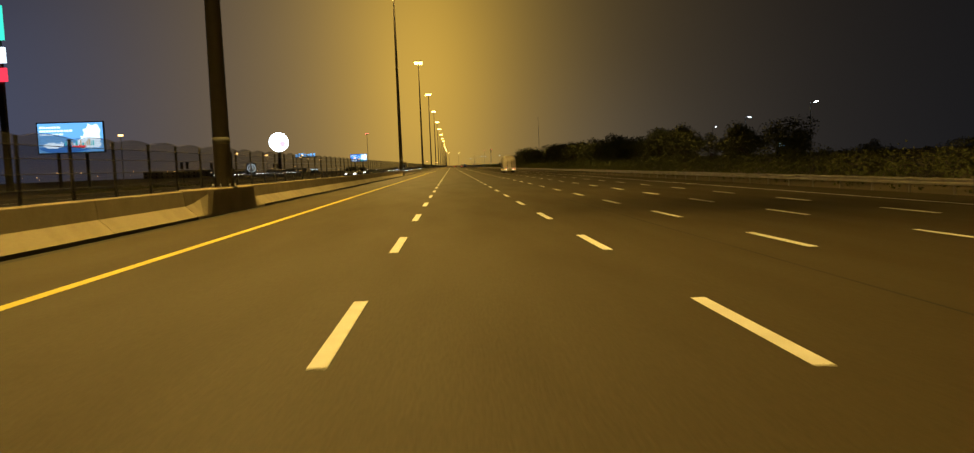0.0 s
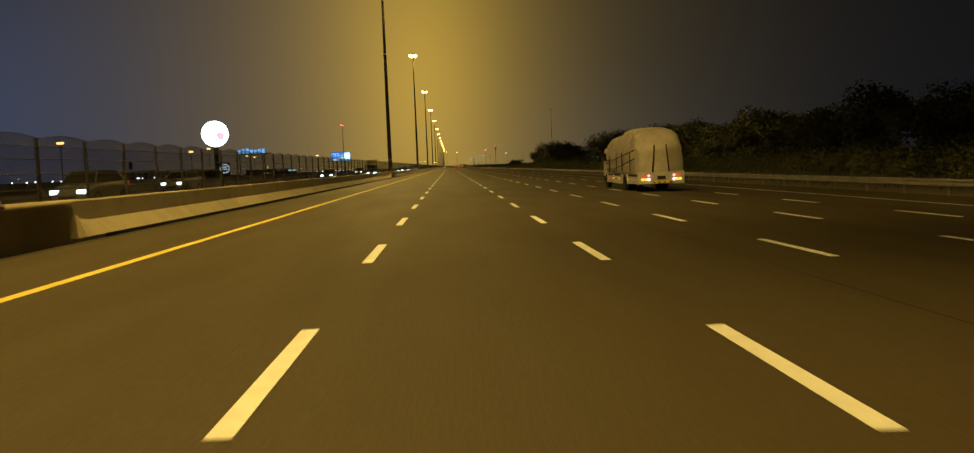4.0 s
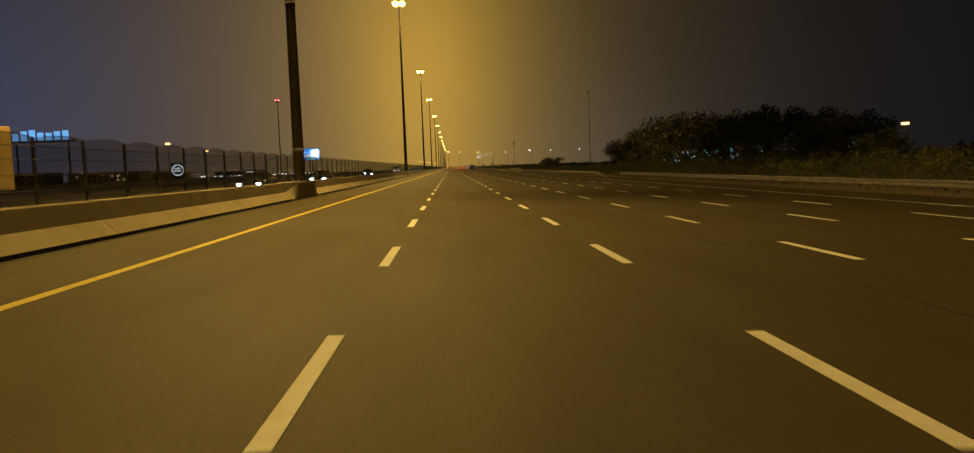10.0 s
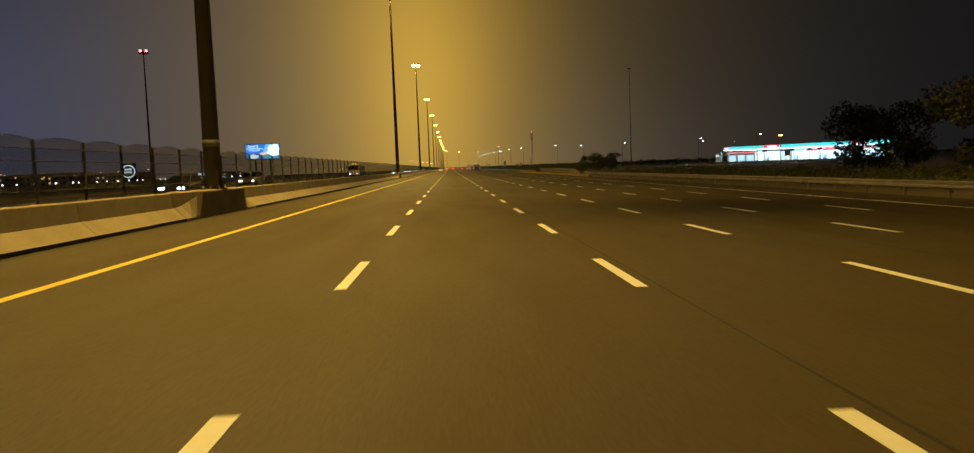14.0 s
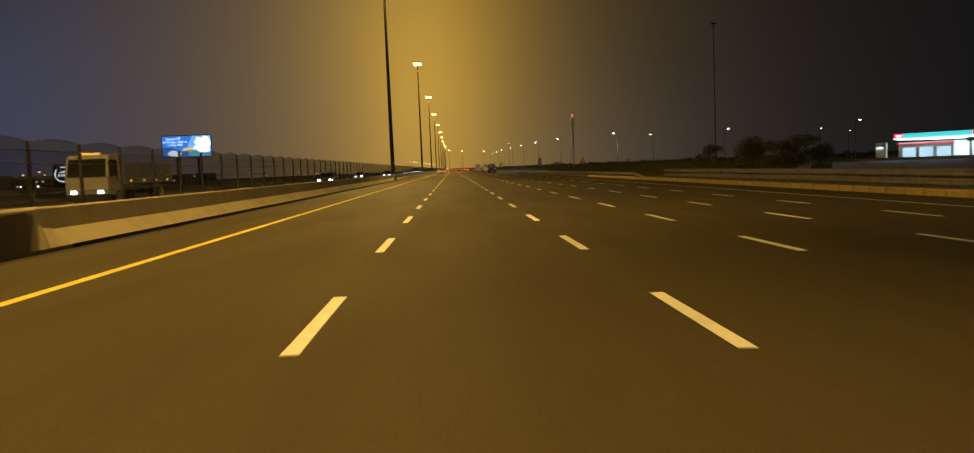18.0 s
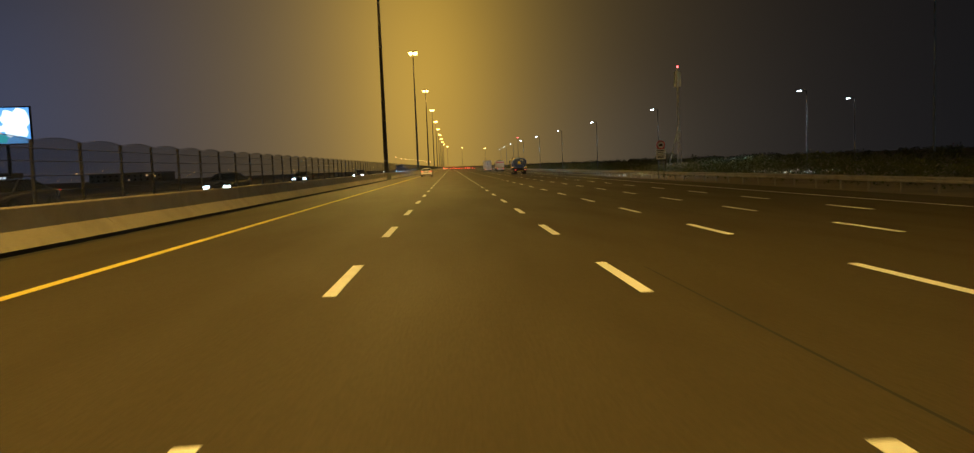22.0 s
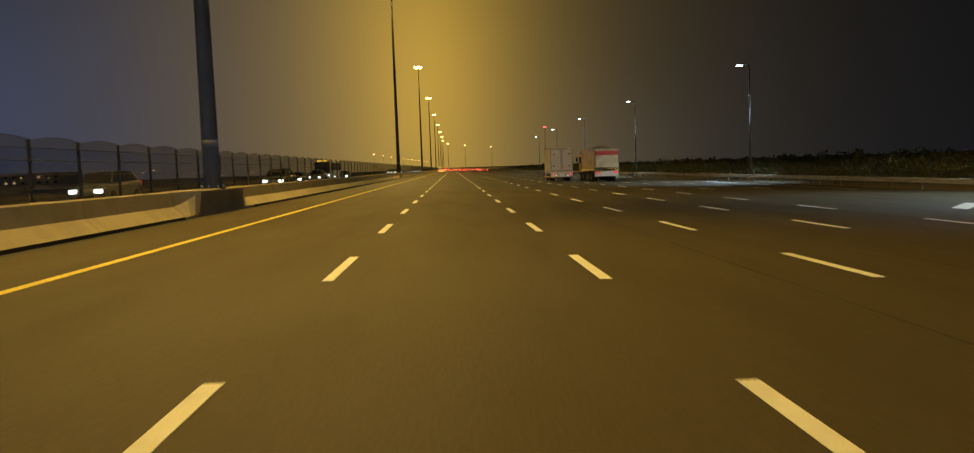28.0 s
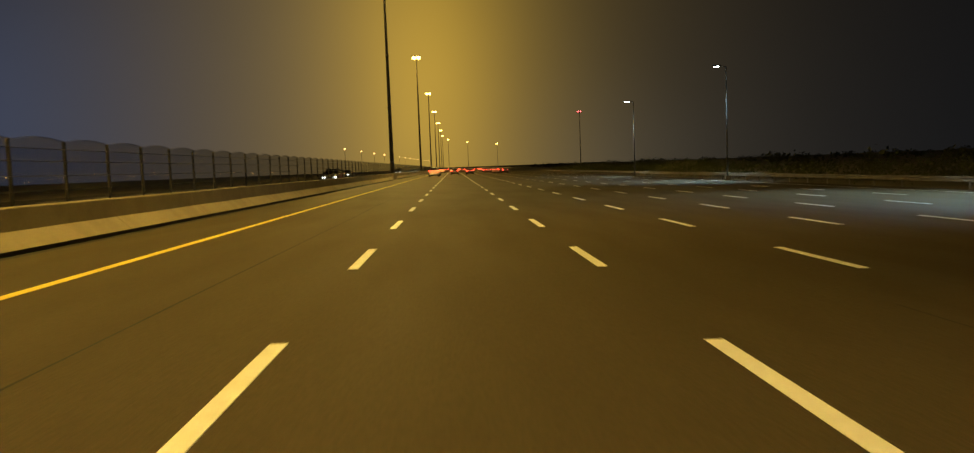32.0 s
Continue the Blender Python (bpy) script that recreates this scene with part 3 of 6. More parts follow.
for y0, long, decks, opening in rail_bits:
    xa = rail_x(y0)
    rail = thing("guard_rail", "weathered steel W-beam guard rail on short posts beside the shoulder" if decks == 1 else "double-height weathered steel guard rail beside the shoulder",
                 "guard rail", "guard rails along the outer shoulder", at=(xa, y0, 0))
    for deck in range(decks):
        beam = bmesh.new()
        rings = []
        for i in range(17):
            y = long * i / 16
            x = rail_x(y0 + y) - xa
            sink = 0.62 * max(0.0, 1 - y / 7.0) if opening and y0 > 0 else 0.0
            rings.append([beam.verts.new((x + u, y, gz(xa + x) + 0.40 + 0.42 * deck - sink + w)) for u, w in WBEAM])
        for r0, r1 in zip(rings, rings[1:]):
            for i in range(len(WBEAM)):
                beam.faces.new((r0[i], r0[(i + 1) % len(WBEAM)], r1[(i + 1) % len(WBEAM)], r1[i]))
        bmesh.ops.recalc_face_normals(beam, faces=beam.faces)
        part("beam", beam, RAIL, rail)
    for i in range(int(long / 3.2)):
        y = i * 3.2 + 0.6
        if opening and y0 > 0 and y < 6:
            continue
        x = rail_x(y0 + y) - xa
        if rail_post is None:
            b = bx(0.06, 0.16, -0.03, 0.03, -0.3, 0.72, soft=0.004)
            box(b, 0.0, 0.07, -0.05, 0.05, 0.42, 0.70)
            o = part("post", b, RAIL, rail)
            rail_post = o.data
            o.matrix_basis = pose(x, y, gz(xa + x))
        else:
            share("post", rail_post, rail, (x, y, gz(xa + x) + (0.4 if decks == 2 else 0)))
kerb = thing("kerb_strip", "raised yellow-painted concrete kerb stones in front of the guard rail", "kerb", kind="structure")
stone = None
for i in range(74):
    y = 518 + i * 1.6
    if stone is None:
        stone = part("kerb_stone", prism(bmesh.new(), [(23.0, -0.72), (23.0, -0.38), (23.08, -0.33), (23.42, -0.33), (23.5, -0.38), (23.5, -0.72)], 0.0, 1.36), KERB_PAINT, kerb)
        stone.matrix_basis = pose(0, y, 0)
    else:
        share("kerb_stone", stone.data, kerb, (0, y, 0))
part("kerb_footing", bx(23.1, 23.46, 518, 636.4, -0.72, -0.43), CONCRETE, kerb)
gore = thing("gore_marking", "white diagonal hatching painted on the asphalt between motorway and slip road", "road marking", kind="structure")
for i in range(9):
    y = 772 + i * 7.0
    b = bmesh.new()
    x1 = 24.6 - max(0, (y - 800) * 0.12)
    v = [b.verts.new(p) for p in ((18.4, y, gz(18.4) + 0.006), (18.4, y + 0.9, gz(18.4) + 0.006), (x1, y + 4.4, gz(x1) + 0.006), (x1, y + 3.5, gz(x1) + 0.006))]
    b.faces.new(v[::-1])
    part("stripe", b, PAINT_WHITE, gore)

# ---- kerbside LED lamps ----
led = thing("kerb_lamp_post", "slim grey lamp post with cool white head on short arm", "street lamp", "LED lamps along the slip road")
bm = tb((0.85, 0, -10.6), (0.85, 0, 0.05), 0.10, 0.055, 10)
part("pole", bm, POLE_GREY, led, smooth=True)
part("base", bx(0.62, 1.08, -0.23, 0.23, -10.75, -10.25, soft=0.02), CONCRETE, led)
part("arm", tb((0.85, 0, 0.0), (0.25, 0, 0.14), 0.04, 0.03, 8), POLE_GREY, led)
head = part("lamp_head", bx(-0.42, 0.36, -0.16, 0.16, 0.08, 0.20, soft=0.03), POLE_GREY, led)
part("lens", bx(-0.34, 0.16, -0.13, 0.13, -0.02, 0.075, soft=0.02), E_LED, head, "glowing white lens")
led.matrix_basis = pose(*LEDS[0])
for at in LEDS[1:]:
    copy_thing(led, pose(*at))
for at, turn in (((97.7, 694, 9.0), 150), ((71.8, 709.6, 8.8), 160), ((60, 125, 9.5), 180), ((66, 169, 9.5), 180), ((76, 220, 9.5), 180), ((92, 330, 9.2), 180), ((87, 609.6, 7.5), 180), ((64, 372, 4.6), 180),
                 ((60, 742, 9.2), 0), ((120, 760, 9.6), 200), ((150, 800, 9.6), 200)):
    o = copy_thing(led, pose(*at, 0, 0, turn))
    o["label"] = "grey lamp post with a bright white head beyond the trees"
    o["group"] = "lamps beyond the roadside"

# ---- trees and bushes ----
def leaf_cloud(bm, centre, radii, count, size, rng):
    for _ in range(count):
        d = Vector((rng.gauss(0, 1), rng.gauss(0, 1), rng.gauss(0, 1))).normalized()
        r = rng.uniform(0.55, 1.05)
        c = Vector(centre) + Vector((d.x * radii[0], d.y * radii[1], d.z * radii[2])) * r
        s = size * rng.uniform(0.6, 1.5)
        u = Vector((rng.gauss(0, 1), rng.gauss(0, 1), rng.gauss(0, 1))).normalized()
        w = u.cross(d + Vector((0.01, 0.02, 0.03))).normalized()
        bm.faces.new([bm.verts.new(c + u * s * a + w * s * b * 0.6) for a, b in ((-1, 0), (-0.2, -1), (1, 0), (-0.2, 1))])


def tree(seed, height, spread, label):
    rng = random.Random(seed)
    ob = thing("roadside_tree", label, "tree", "trees beyond the guard rail")
    bm = bmesh.new()
    top = height * 0.45
    p, r = Vector((0, 0, -0.3)), height * 0.028
    for i in range(4):
        q = Vector((rng.uniform(-0.2, 0.2), rng.uniform(-0.2, 0.2), top * (i + 1) / 4))
        tube(bm, p, q, r, r * 0.82, 8, caps=False)
        p, r = q, r * 0.82
    blobs = []
    for i in range(9):
        a = 2 * math.pi * i / 9 + rng.uniform(-0.4, 0.4)
        reach = spread * rng.uniform(0.3, 0.95)
        tip = Vector((math.cos(a) * reach, math.sin(a) * reach, height * rng.uniform(0.34, 0.86)))
        start = Vector((0, 0, top * rng.uniform(0.6, 1.0)))
        mid = (start + tip) / 2 + Vector((0, 0, height * 0.05))
        tube(bm, start, mid, r * 0.55, r * 0.35, 6, caps=False)
        tube(bm, mid, tip, r * 0.35, r * 0.12, 6, caps=False)
        blobs.append(tip)
    blobs.append(Vector((rng.uniform(-0.3, 0.3), 0, height * 0.84)))
    blobs += [Vector((spread * 0.45 * math.cos(a), spread * 0.45 * math.sin(a), height * rng.uniform(0.16, 0.34))) for a in (0.4, 2.5, 4.6)]
    part("trunk", bm, BARK, ob)
    bm = bmesh.new()
    for b in blobs:
        k = spread * rng.uniform(0.34, 0.58)
        leaf_cloud(bm, b, (k, k, k * rng.uniform(0.6, 0.9)), 290, 0.135, rng)
    part("crown", bm, LEAF, ob)
    return ob


rng = random.Random(11)
KINDS = [tree(1, 6.6, 2.9, "dark leafy roadside tree with a broad uneven crown"), tree(2, 7.6, 3.2, "tall dark roadside tree with loose foliage"),
         tree(3, 5.6, 2.6, "low spreading roadside tree in the dark"), tree(4, 6.9, 3.4, "dense dark roadside tree with drooping branches")]
spots = [(46, 66, 3.2), (44, 78, 3.6), (42, 92, 4.6), (42.5, 95.6, 7.0), (41, 104.5, 5.8), (42, 110, 6.9), (43, 114, 6.0), (42, 122.5, 6.4), (41, 133, 7.0), (42, 138, 8.2),
         (43, 147, 7.8), (42, 154, 8.7), (42, 160, 8.0)]
y = 167.0
while y < 346:
    spots.append((rng.uniform(40, 44), y, rng.uniform(6.6, 8.4) if y < 238 else (5.6 if y < 248 else rng.uniform(8.0, 9.8))))
    if rng.random() < 0.7:
        spots.append((rng.uniform(47, 58), y + rng.uniform(-2, 2), rng.uniform(6.5, 9.0)))
    y += rng.uniform(4.2, 7.0)
spots += [(42, 354, 5.0), (42, 361, 6.6), (43, 367, 8.0), (42, 373, 8.6), (42, 381, 9.3), (43, 389, 9.0), (42, 397, 9.0), (42, 404, 9.4), (43, 412, 10.6), (42, 420, 11.2), (43, 428, 10.6),
          (42, 436, 9.6), (42, 444, 9.4), (42, 452, 8.6), (43, 466, 7.2), (42, 472, 7.2), (52, 376, 8.0), (54, 392, 8.5), (52, 416, 9.0), (54, 438, 8.5),
          (44, 601, 3.6), (42, 607, 4.4), (46, 612, 5.2), (43, 619, 5.4), (46, 628, 5.2), (43, 638, 4.8)]
spots = [p for p in spots if not 326 < p[1] < 352]
HIGH = (6.6, 7.6, 5.6, 6.9)
for i, (x, y, tall) in enumerate(spots):
    kind = i if i < 4 else rng.randrange(4)
    k = tall / HIGH[kind] / 1.04
    m = pose(x, y, -0.75, 0, 0, rng.uniform(0, 360)) @ Matrix.Diagonal((*[k * rng.uniform(0.95, 1.15)] * 2, k, 1))
    if i < 4:
        KINDS[i].matrix_basis = m
    else:
        copy_thing(KINDS[kind], m).matrix_basis = m
palm = thing("palm_tree", "small date palm with arching fronds behind the guard rail", "palm")
bm = bmesh.new()
for i in range(6):
    tube(bm, (0.03 * i, 0, i * 0.45 - 0.3), (0.03 * i + 0.03, 0, i * 0.45 + 0.15), 0.17 - 0.008 * i, 0.15 - 0.008 * i, 8, caps=False)
part("trunk", bm, BARK, palm)
prng = random.Random(3)
for i in range(14):
    a = 2 * math.pi * i / 14 + prng.uniform(-0.15, 0.15)
    up = prng.uniform(0.3, 1.2)
    bm = bmesh.new()
    for s in range(9):
        t0, t1 = s / 9, (s + 1) / 9
        f = lambda t: Vector((0.2 + math.cos(a) * 1.9 * t, math.sin(a) * 1.9 * t, 2.5 + up * math.sin(t * 2.6) - 0.8 * t * t))
        tube(bm, f(t0), f(t1), 0.02, 0.012, 4, caps=False)
        side = Vector((-math.sin(a), math.cos(a), 0))
        for sg in (-1, 1):
            b0, tip = f(t0), f(t0) + side * sg * 0.42 * (1 - t0 * 0.6) + Vector((0, 0, -0.22)) + (f(t1) - f(t0)) * 1.2
            bm.faces.new([bm.verts.new(p) for p in (b0, b0 + (f(t1) - f(t0)) * 0.35, tip)])
    part("frond", bm, LEAF, palm)
palm.matrix_basis = pose(31.5, 738, -0.8)


def hedge(name, y0, y1, x0, x1, low, high, count, seed, label):
    rng = random.Random(seed)
    bm = bmesh.new()
    for _ in range(count):
        x, y = rng.uniform(x0, x1), rng.uniform(y0, y1)
        h = low + (high - low) * (0.5 + 0.5 * noise.noise((x * 0.12, y * 0.06, seed))) * (0.55 + 0.45 * (x - x0) / (x1 - x0))
        leaf_cloud(bm, (x, y, -0.75 + h * 0.5), (0.75, 0.75, h * 0.55), 34, 0.095, rng)
    return tagged(part(name, bm, LEAF_DRY), label, "bushes", kind="stuff")


hedge("roadside_bushes", -20, 425, 25.0, 36, 1.5, 3.6, 2600, 21, "rough olive bushes on the verge behind the guard rail")
hedge("verge_bushes", 775, 1160, 31, 42, 1.0, 3.2, 1500, 22, "low scrubby bushes behind the outer guard rail")
hedge("corner_bushes", 425, 545, 27, 42, 0.5, 1.9, 560, 23, "thin low scrub on the verge before the filling station")
hedge("sign_bushes", 596, 742, 28.0, 42, 1.3, 3.0, 1100, 24, "olive bushes on the verge behind the warning sign")
hedge("opposite_bushes", 84, 128, -44, -36, 0.8, 1.7, 330, 25, "dark low bushes beyond the oncoming carriageway")

frng = random.Random(77)
bm = bmesh.new()
for _ in range(520):
    y = frng.uniform(250, 1700)
    x = frng.uniform(70, 190) if frng.random() < 0.6 else frng.uniform(190, 420)
    if x < 200 and 470 < y < 770:
        continue
    h = frng.uniform(1.6, 4.2)
    leaf_cloud(bm, (x, y, -0.9 + h * 0.45), (frng.uniform(1.8, 4.5), frng.uniform(1.8, 4.5), h * 0.55), 44, 0.5, frng)
tagged(part("far_scrub", bm, LEAF), "dark scattered desert scrub far beyond the verge", "bushes", kind="stuff")

# ---- road signs ----
sign = thing("warning_sign", "triangular white warning sign with a red border on a post", "road sign", at=(24.15, 648.2, gz(24.15)))
part("post", tb((0, 0.04, -0.2), (0, 0.04, 2.9), 0.035, n=8), POLE_GREY, sign)


def triangle(r, y0, y1):
    return side_like(bmesh.new(), [(r * math.sin(a), r * math.cos(a)) for a in (0, 2 * math.pi / 3, 4 * math.pi / 3)], y0, y1)


def side_like(bm, outline, y0, y1, at=(0, 0)):
    a = [bm.verts.new((x + at[0], y0, z + at[1])) for x, z in outline]
    b = [bm.verts.new((x + at[0], y1, z + at[1])) for x, z in outline]
    n = len(outline)
    for i in range(n):
        bm.faces.new((a[i], a[(i + 1) % n], b[(i + 1) % n], b[i]))
    bm.faces.new(a), bm.faces.new(b[::-1])
    bmesh.ops.recalc_face_normals(bm, faces=bm.faces)
    return bm


for name, r, y0, mat in (("border", 0.82, 0.0, SIGN_RED), ("face", 0.58, -0.006, SIGN_WHITE)):
    o = part(name, triangle(r, y0, 0.02 if name == "border" else 0.0), mat, sign)
    o.matrix_basis = pose(0, 0, 2.45)
part("symbol", side_like(bmesh.new(), [(-0.16, -0.12), (0.05, -0.2), (0.17, -0.05), (0.06, 0.1), (-0.02, 0.2), (-0.1, 0.04)], -0.012, -0.006, (0, 2.42)), SIGN_BLACK, sign)
sign = thing("speed_sign", "round red-bordered limit sign above a white plate on a post", "road sign", at=(23.7, 711, gz(23.7)))
for x in (-0.3, 0.3):
    part("post", tb((x, 0.05, -0.2), (x, 0.05, 3.9), 0.035, n=8), POLE_GREY, sign)
circle = [(math.cos(2 * math.pi * i / 28), math.sin(2 * math.pi * i / 28)) for i in range(28)]
part("border", side_like(bmesh.new(), [(0.47 * a, 0.47 * b) for a, b in circle], 0, 0.02, (0, 3.55)), SIGN_RED, sign)
part("face", side_like(bmesh.new(), [(0.35 * a, 0.35 * b) for a, b in circle], -0.006, 0, (0, 3.55)), SIGN_WHITE, sign)
part("figure", side_like(bmesh.new(), [(-0.2, -0.13), (0.2, -0.13), (0.2, 0.12), (-0.05, 0.12), (-0.2, 0.02)], -0.012, -0.006, (0, 3.55)), SIGN_BLACK, sign)
for z in (2.05, 2.62):
    pl = part("plate", bx(-0.5, 0.5, 0, 0.02, z, z + 0.5, soft=0.006), SIGN_WHITE, sign)
    part("bar", bx(-0.36, 0.36, -0.006, 0, z + 0.28, z + 0.38), SIGN_BLACK, pl)
    part("bar", bx(-0.36, 0.30, -0.006, 0, z + 0.12, z + 0.20), SIGN_BLACK, pl)
sign = thing("merge_sign", "tall white lane-merge sign with a red corner and black arrows", "road sign", at=(28.62, 949, gz(28.6)))
for x in (-0.45, 0.45):
    part("post", tb((x, 0.06, -0.2), (x, 0.06, 4.5), 0.04, n=8), POLE_GREY, sign)
part("panel", bx(-0.73, 0.73, 0, 0.03, 2.2, 4.5, soft=0.01), SIGN_WHITE, sign)
part("corner", side_like(bmesh.new(), [(0.0, 4.42), (0.66, 4.42), (0.66, 3.2)], -0.006, 0), SIGN_RED, sign)
for x, h in ((-0.45, 1.7), (-0.1, 1.5)):
    part("arrow", side_like(bmesh.new(), [(x - 0.05, 2.4), (x + 0.05, 2.4), (x + 0.05, 2.2 + h), (x + 0.14, 2.2 + h), (x, 2.5 + h), (x - 0.14, 2.2 + h), (x - 0.05, 2.2 + h)], -0.008, -0.002), SIGN_BLACK, sign)
part("bar", bx(-0.6, 0.6, -0.006, 0, 2.26, 2.34), SIGN_BLACK, sign)

# ---- masts on the skyline ----
cell = thing("cell_tower", "slim lattice mobile-phone mast with antennas and equipment cabinets at its foot", "tower", at=(40, 760, -0.8))
bm = bmesh.new()
for i in range(3):
    a = 2 * math.pi * i / 3
    tube(bm, (0.45 * math.cos(a), 0.45 * math.sin(a), 0), (0.3 * math.cos(a), 0.3 * math.sin(a), 7), 0.05, n=6)
for k in range(10):
    for i in range(3):
        a, b = 2 * math.pi * i / 3, 2 * math.pi * (i + 1) / 3
        tube(bm, (0.42 * math.cos(a), 0.42 * math.sin(a), k * 0.7), (0.40 * math.cos(b), 0.40 * math.sin(b), k * 0.7 + 0.7), 0.02, n=4)
part("lattice", bm, TOWER, cell)
part("pole", tb((0, 0, 6.8), (0, 0, 17.4), 0.22, 0.16, 10), TOWER, cell, smooth=True)
part("stay", tb((-2.0, 0, 0.2), (-0.2, 0, 6.8), 0.10, n=6), TOWER, cell)
for i in range(3):
    a = 2 * math.pi * i / 3 + 0.4
    part("antenna", bx(0.5 * math.cos(a) - 0.14, 0.5 * math.cos(a) + 0.14, 0.5 * math.sin(a) - 0.1, 0.5 * math.sin(a) + 0.1, 14.2, 16.8, soft=0.03), SIGN_WHITE, cell)
part("beacon", tb((0, 0, 17.4), (0, 0, 17.7), 0.12, n=8), E_RED, cell, "red warning light")
for x in (-1.9, -0.4, 0.9):
    part("cabinet", bx(x - 0.5, x + 0.5, -1.2, -0.6, 0, 1.5, soft=0.03), TOWER, cell)
for at, h, red in (((-56.2, 551.7, 0.2), 26.0, True), ((87.3, 765, -0.9), 46.0, False), ((55.0, 1250, -0.9), 24.0, True)):
    pole = thing("tall_mast", "thin tall dark mast standing off the road", "mast", at=at)
    part("shaft", tb((0, 0, -0.3), (0, 0, h), 0.24, 0.10, 10), POLE_GREY, pole, smooth=True)
    part("platform", tb((0, 0, h - 0.6), (0, 0, h - 0.35), 0.9, n=12), POLE, pole)
    if red:
        for x in (-0.55, 0.55):
            part("beacon", bx(x - 0.2, x + 0.2, -0.2, 0.2, h - 0.3, h + 0.15, soft=0.05), E_RED, pole, "red warning light")

# ---- lit hoardings ----
def hoarding(label, x0, x1, y, z0, z1, turn, design):
    w, h = x1 - x0, z1 - z0
    ob = thing("billboard", label, "billboard", at=((x0 + x1) / 2, y, z0), turn=turn)
    part("frame", bx(-w / 2 - 0.25, w / 2 + 0.25, 0.0, 0.6, -0.25, h + 0.25, soft=0.05), BLACK, ob)
    for sx in (-0.22, 0.22):
        part("leg", tb((w * sx, 0.4, -z0), (w * sx, 0.4, 0), 0.35, n=10), POLE, ob)
    screen = part("screen", bx(-w / 2, w / 2, -0.05, 0.0, 0, h), E_SCREEN_BLUE if design is design_season else E_SCREEN_SKY, ob, "glowing blue advertising face")
    design(screen, w, h)
    return ob


def blot(parent, w, h, cx, cz, rx, rz, mat, depth, name="shape", seed=0):
    rng = random.Random(seed)
    n = 22
    pts = []
    for i in range(n):
        a = 2 * math.pi * i / n
        k = 1 + 0.22 * rng.uniform(-1, 1)
        pts.append((max(-w / 2, min(w / 2, cx + rx * math.cos(a) * k)), max(0.02, min(h - 0.02, cz + rz * math.sin(a) * k))))
    part(name, side_like(bmesh.new(), pts, -0.05 - depth, -0.049), mat, parent)


def words(parent, body, size, at, mat):
    data = bpy.data.curves.new("lettering", "FONT")
    data.body, data.size, data.align_x, data.extrude = body, size, "LEFT", 0.005
    data.materials.append(mat)
    ob = new("lettering", data)
    ob.parent = parent
    ob.matrix_basis = pose(at[0], -0.09, at[1], 90)
    return ob


def design_season(s, w, h):
    part("pale_field", side_like(bmesh.new(), [(0.5, 0.02), (w / 2 - 0.02, 0.02), (w / 2 - 0.02, h - 0.02), (w * 0.12, h - 0.02), (w * 0.02, h * 0.55)], -0.06, -0.049), E_SCREEN_SKY, s)
    blot(s, w, h, w * 0.33, h * 0.55, w * 0.16, h * 0.42, E_SCREEN_PALE, 0.02, "bright_cloud", 5)
    blot(s, w, h, -w * 0.26, h * 0.16, w * 0.13, h * 0.15, E_SCREEN_PALE, 0.02, "pale_hill", 6)
    blot(s, w, h, w * 0.04, h * 0.34, w * 0.15, h * 0.10, E_SCREEN_SAND, 0.025, "palace_shape", 7)
    blot(s, w, h, w * 0.15, h * 0.14, w * 0.10, h * 0.13, E_TEAL, 0.028, "teal_shape", 8)
    blot(s, w, h, w * 0.2, h * 0.42, w * 0.07, h * 0.10, E_SCREEN_PALE, 0.03, "dome_shape", 9)
    words(s, "Season 29", 1.15, (-w * 0.42, h * 0.82), E_SCREEN_PALE)
    words(s, "16 October 2024 to", 0.98, (-w * 0.49, h * 0.67), E_SCREEN_PALE)
    words(s, "11 May 2025", 0.98, (-w * 0.40, h * 0.53), E_SCREEN_PALE)


def design_plain(s, w, h):
    rng = random.Random(12)
    blot(s, w, h, -w * 0.12, h * 0.12, w * 0.40, h * 0.16, E_SCREEN_BLUE, 0.018, "deep_blue_shape", 4)
    blot(s, w, h, w * 0.34, h * 0.66, w * 0.13, h * 0.30, E_SCREEN_PALE, 0.02, "bright_dome", 3)
    blot(s, w, h, w * 0.28, h * 0.34, w * 0.18, h * 0.24, E_SCREEN_PALE, 0.022, "pale_cloud", 13)
    blot(s, w, h, -w * 0.28, h * 0.24, w * 0.14, h * 0.10, E_SCREEN_PALE, 0.022, "pale_hill", 6)
    blot(s, w, h, w * 0.12, h * 0.20, w * 0.11, h * 0.05, E_REDSIGN, 0.028, "red_shape", 9)
    for i in range(16):
        x, tall = -w * 0.16 + i * w * 0.033, h * rng.uniform(0.08, 0.22)
        part("skyline_block", bx(x, x + w * rng.uniform(0.012, 0.028), -0.08, -0.05, h * 0.22, h * 0.22 + tall), rng.choice((E_SCREEN_PALE, E_SCREEN_SAND, E_SCREEN_PALE, E_TEAL)), s)
    for i, k in enumerate((0.30, 0.46, 0.36)):
        x = -w * 0.47
        while x < -w * 0.47 + w * k:
            long = w * rng.uniform(0.02, 0.05)
            part("bar", bx(x, x + long, -0.07, -0.05, h * (0.83 - 0.12 * i), h * (0.89 - 0.12 * i)), E_SCREEN_PALE, s)
            x += long + w * 0.012


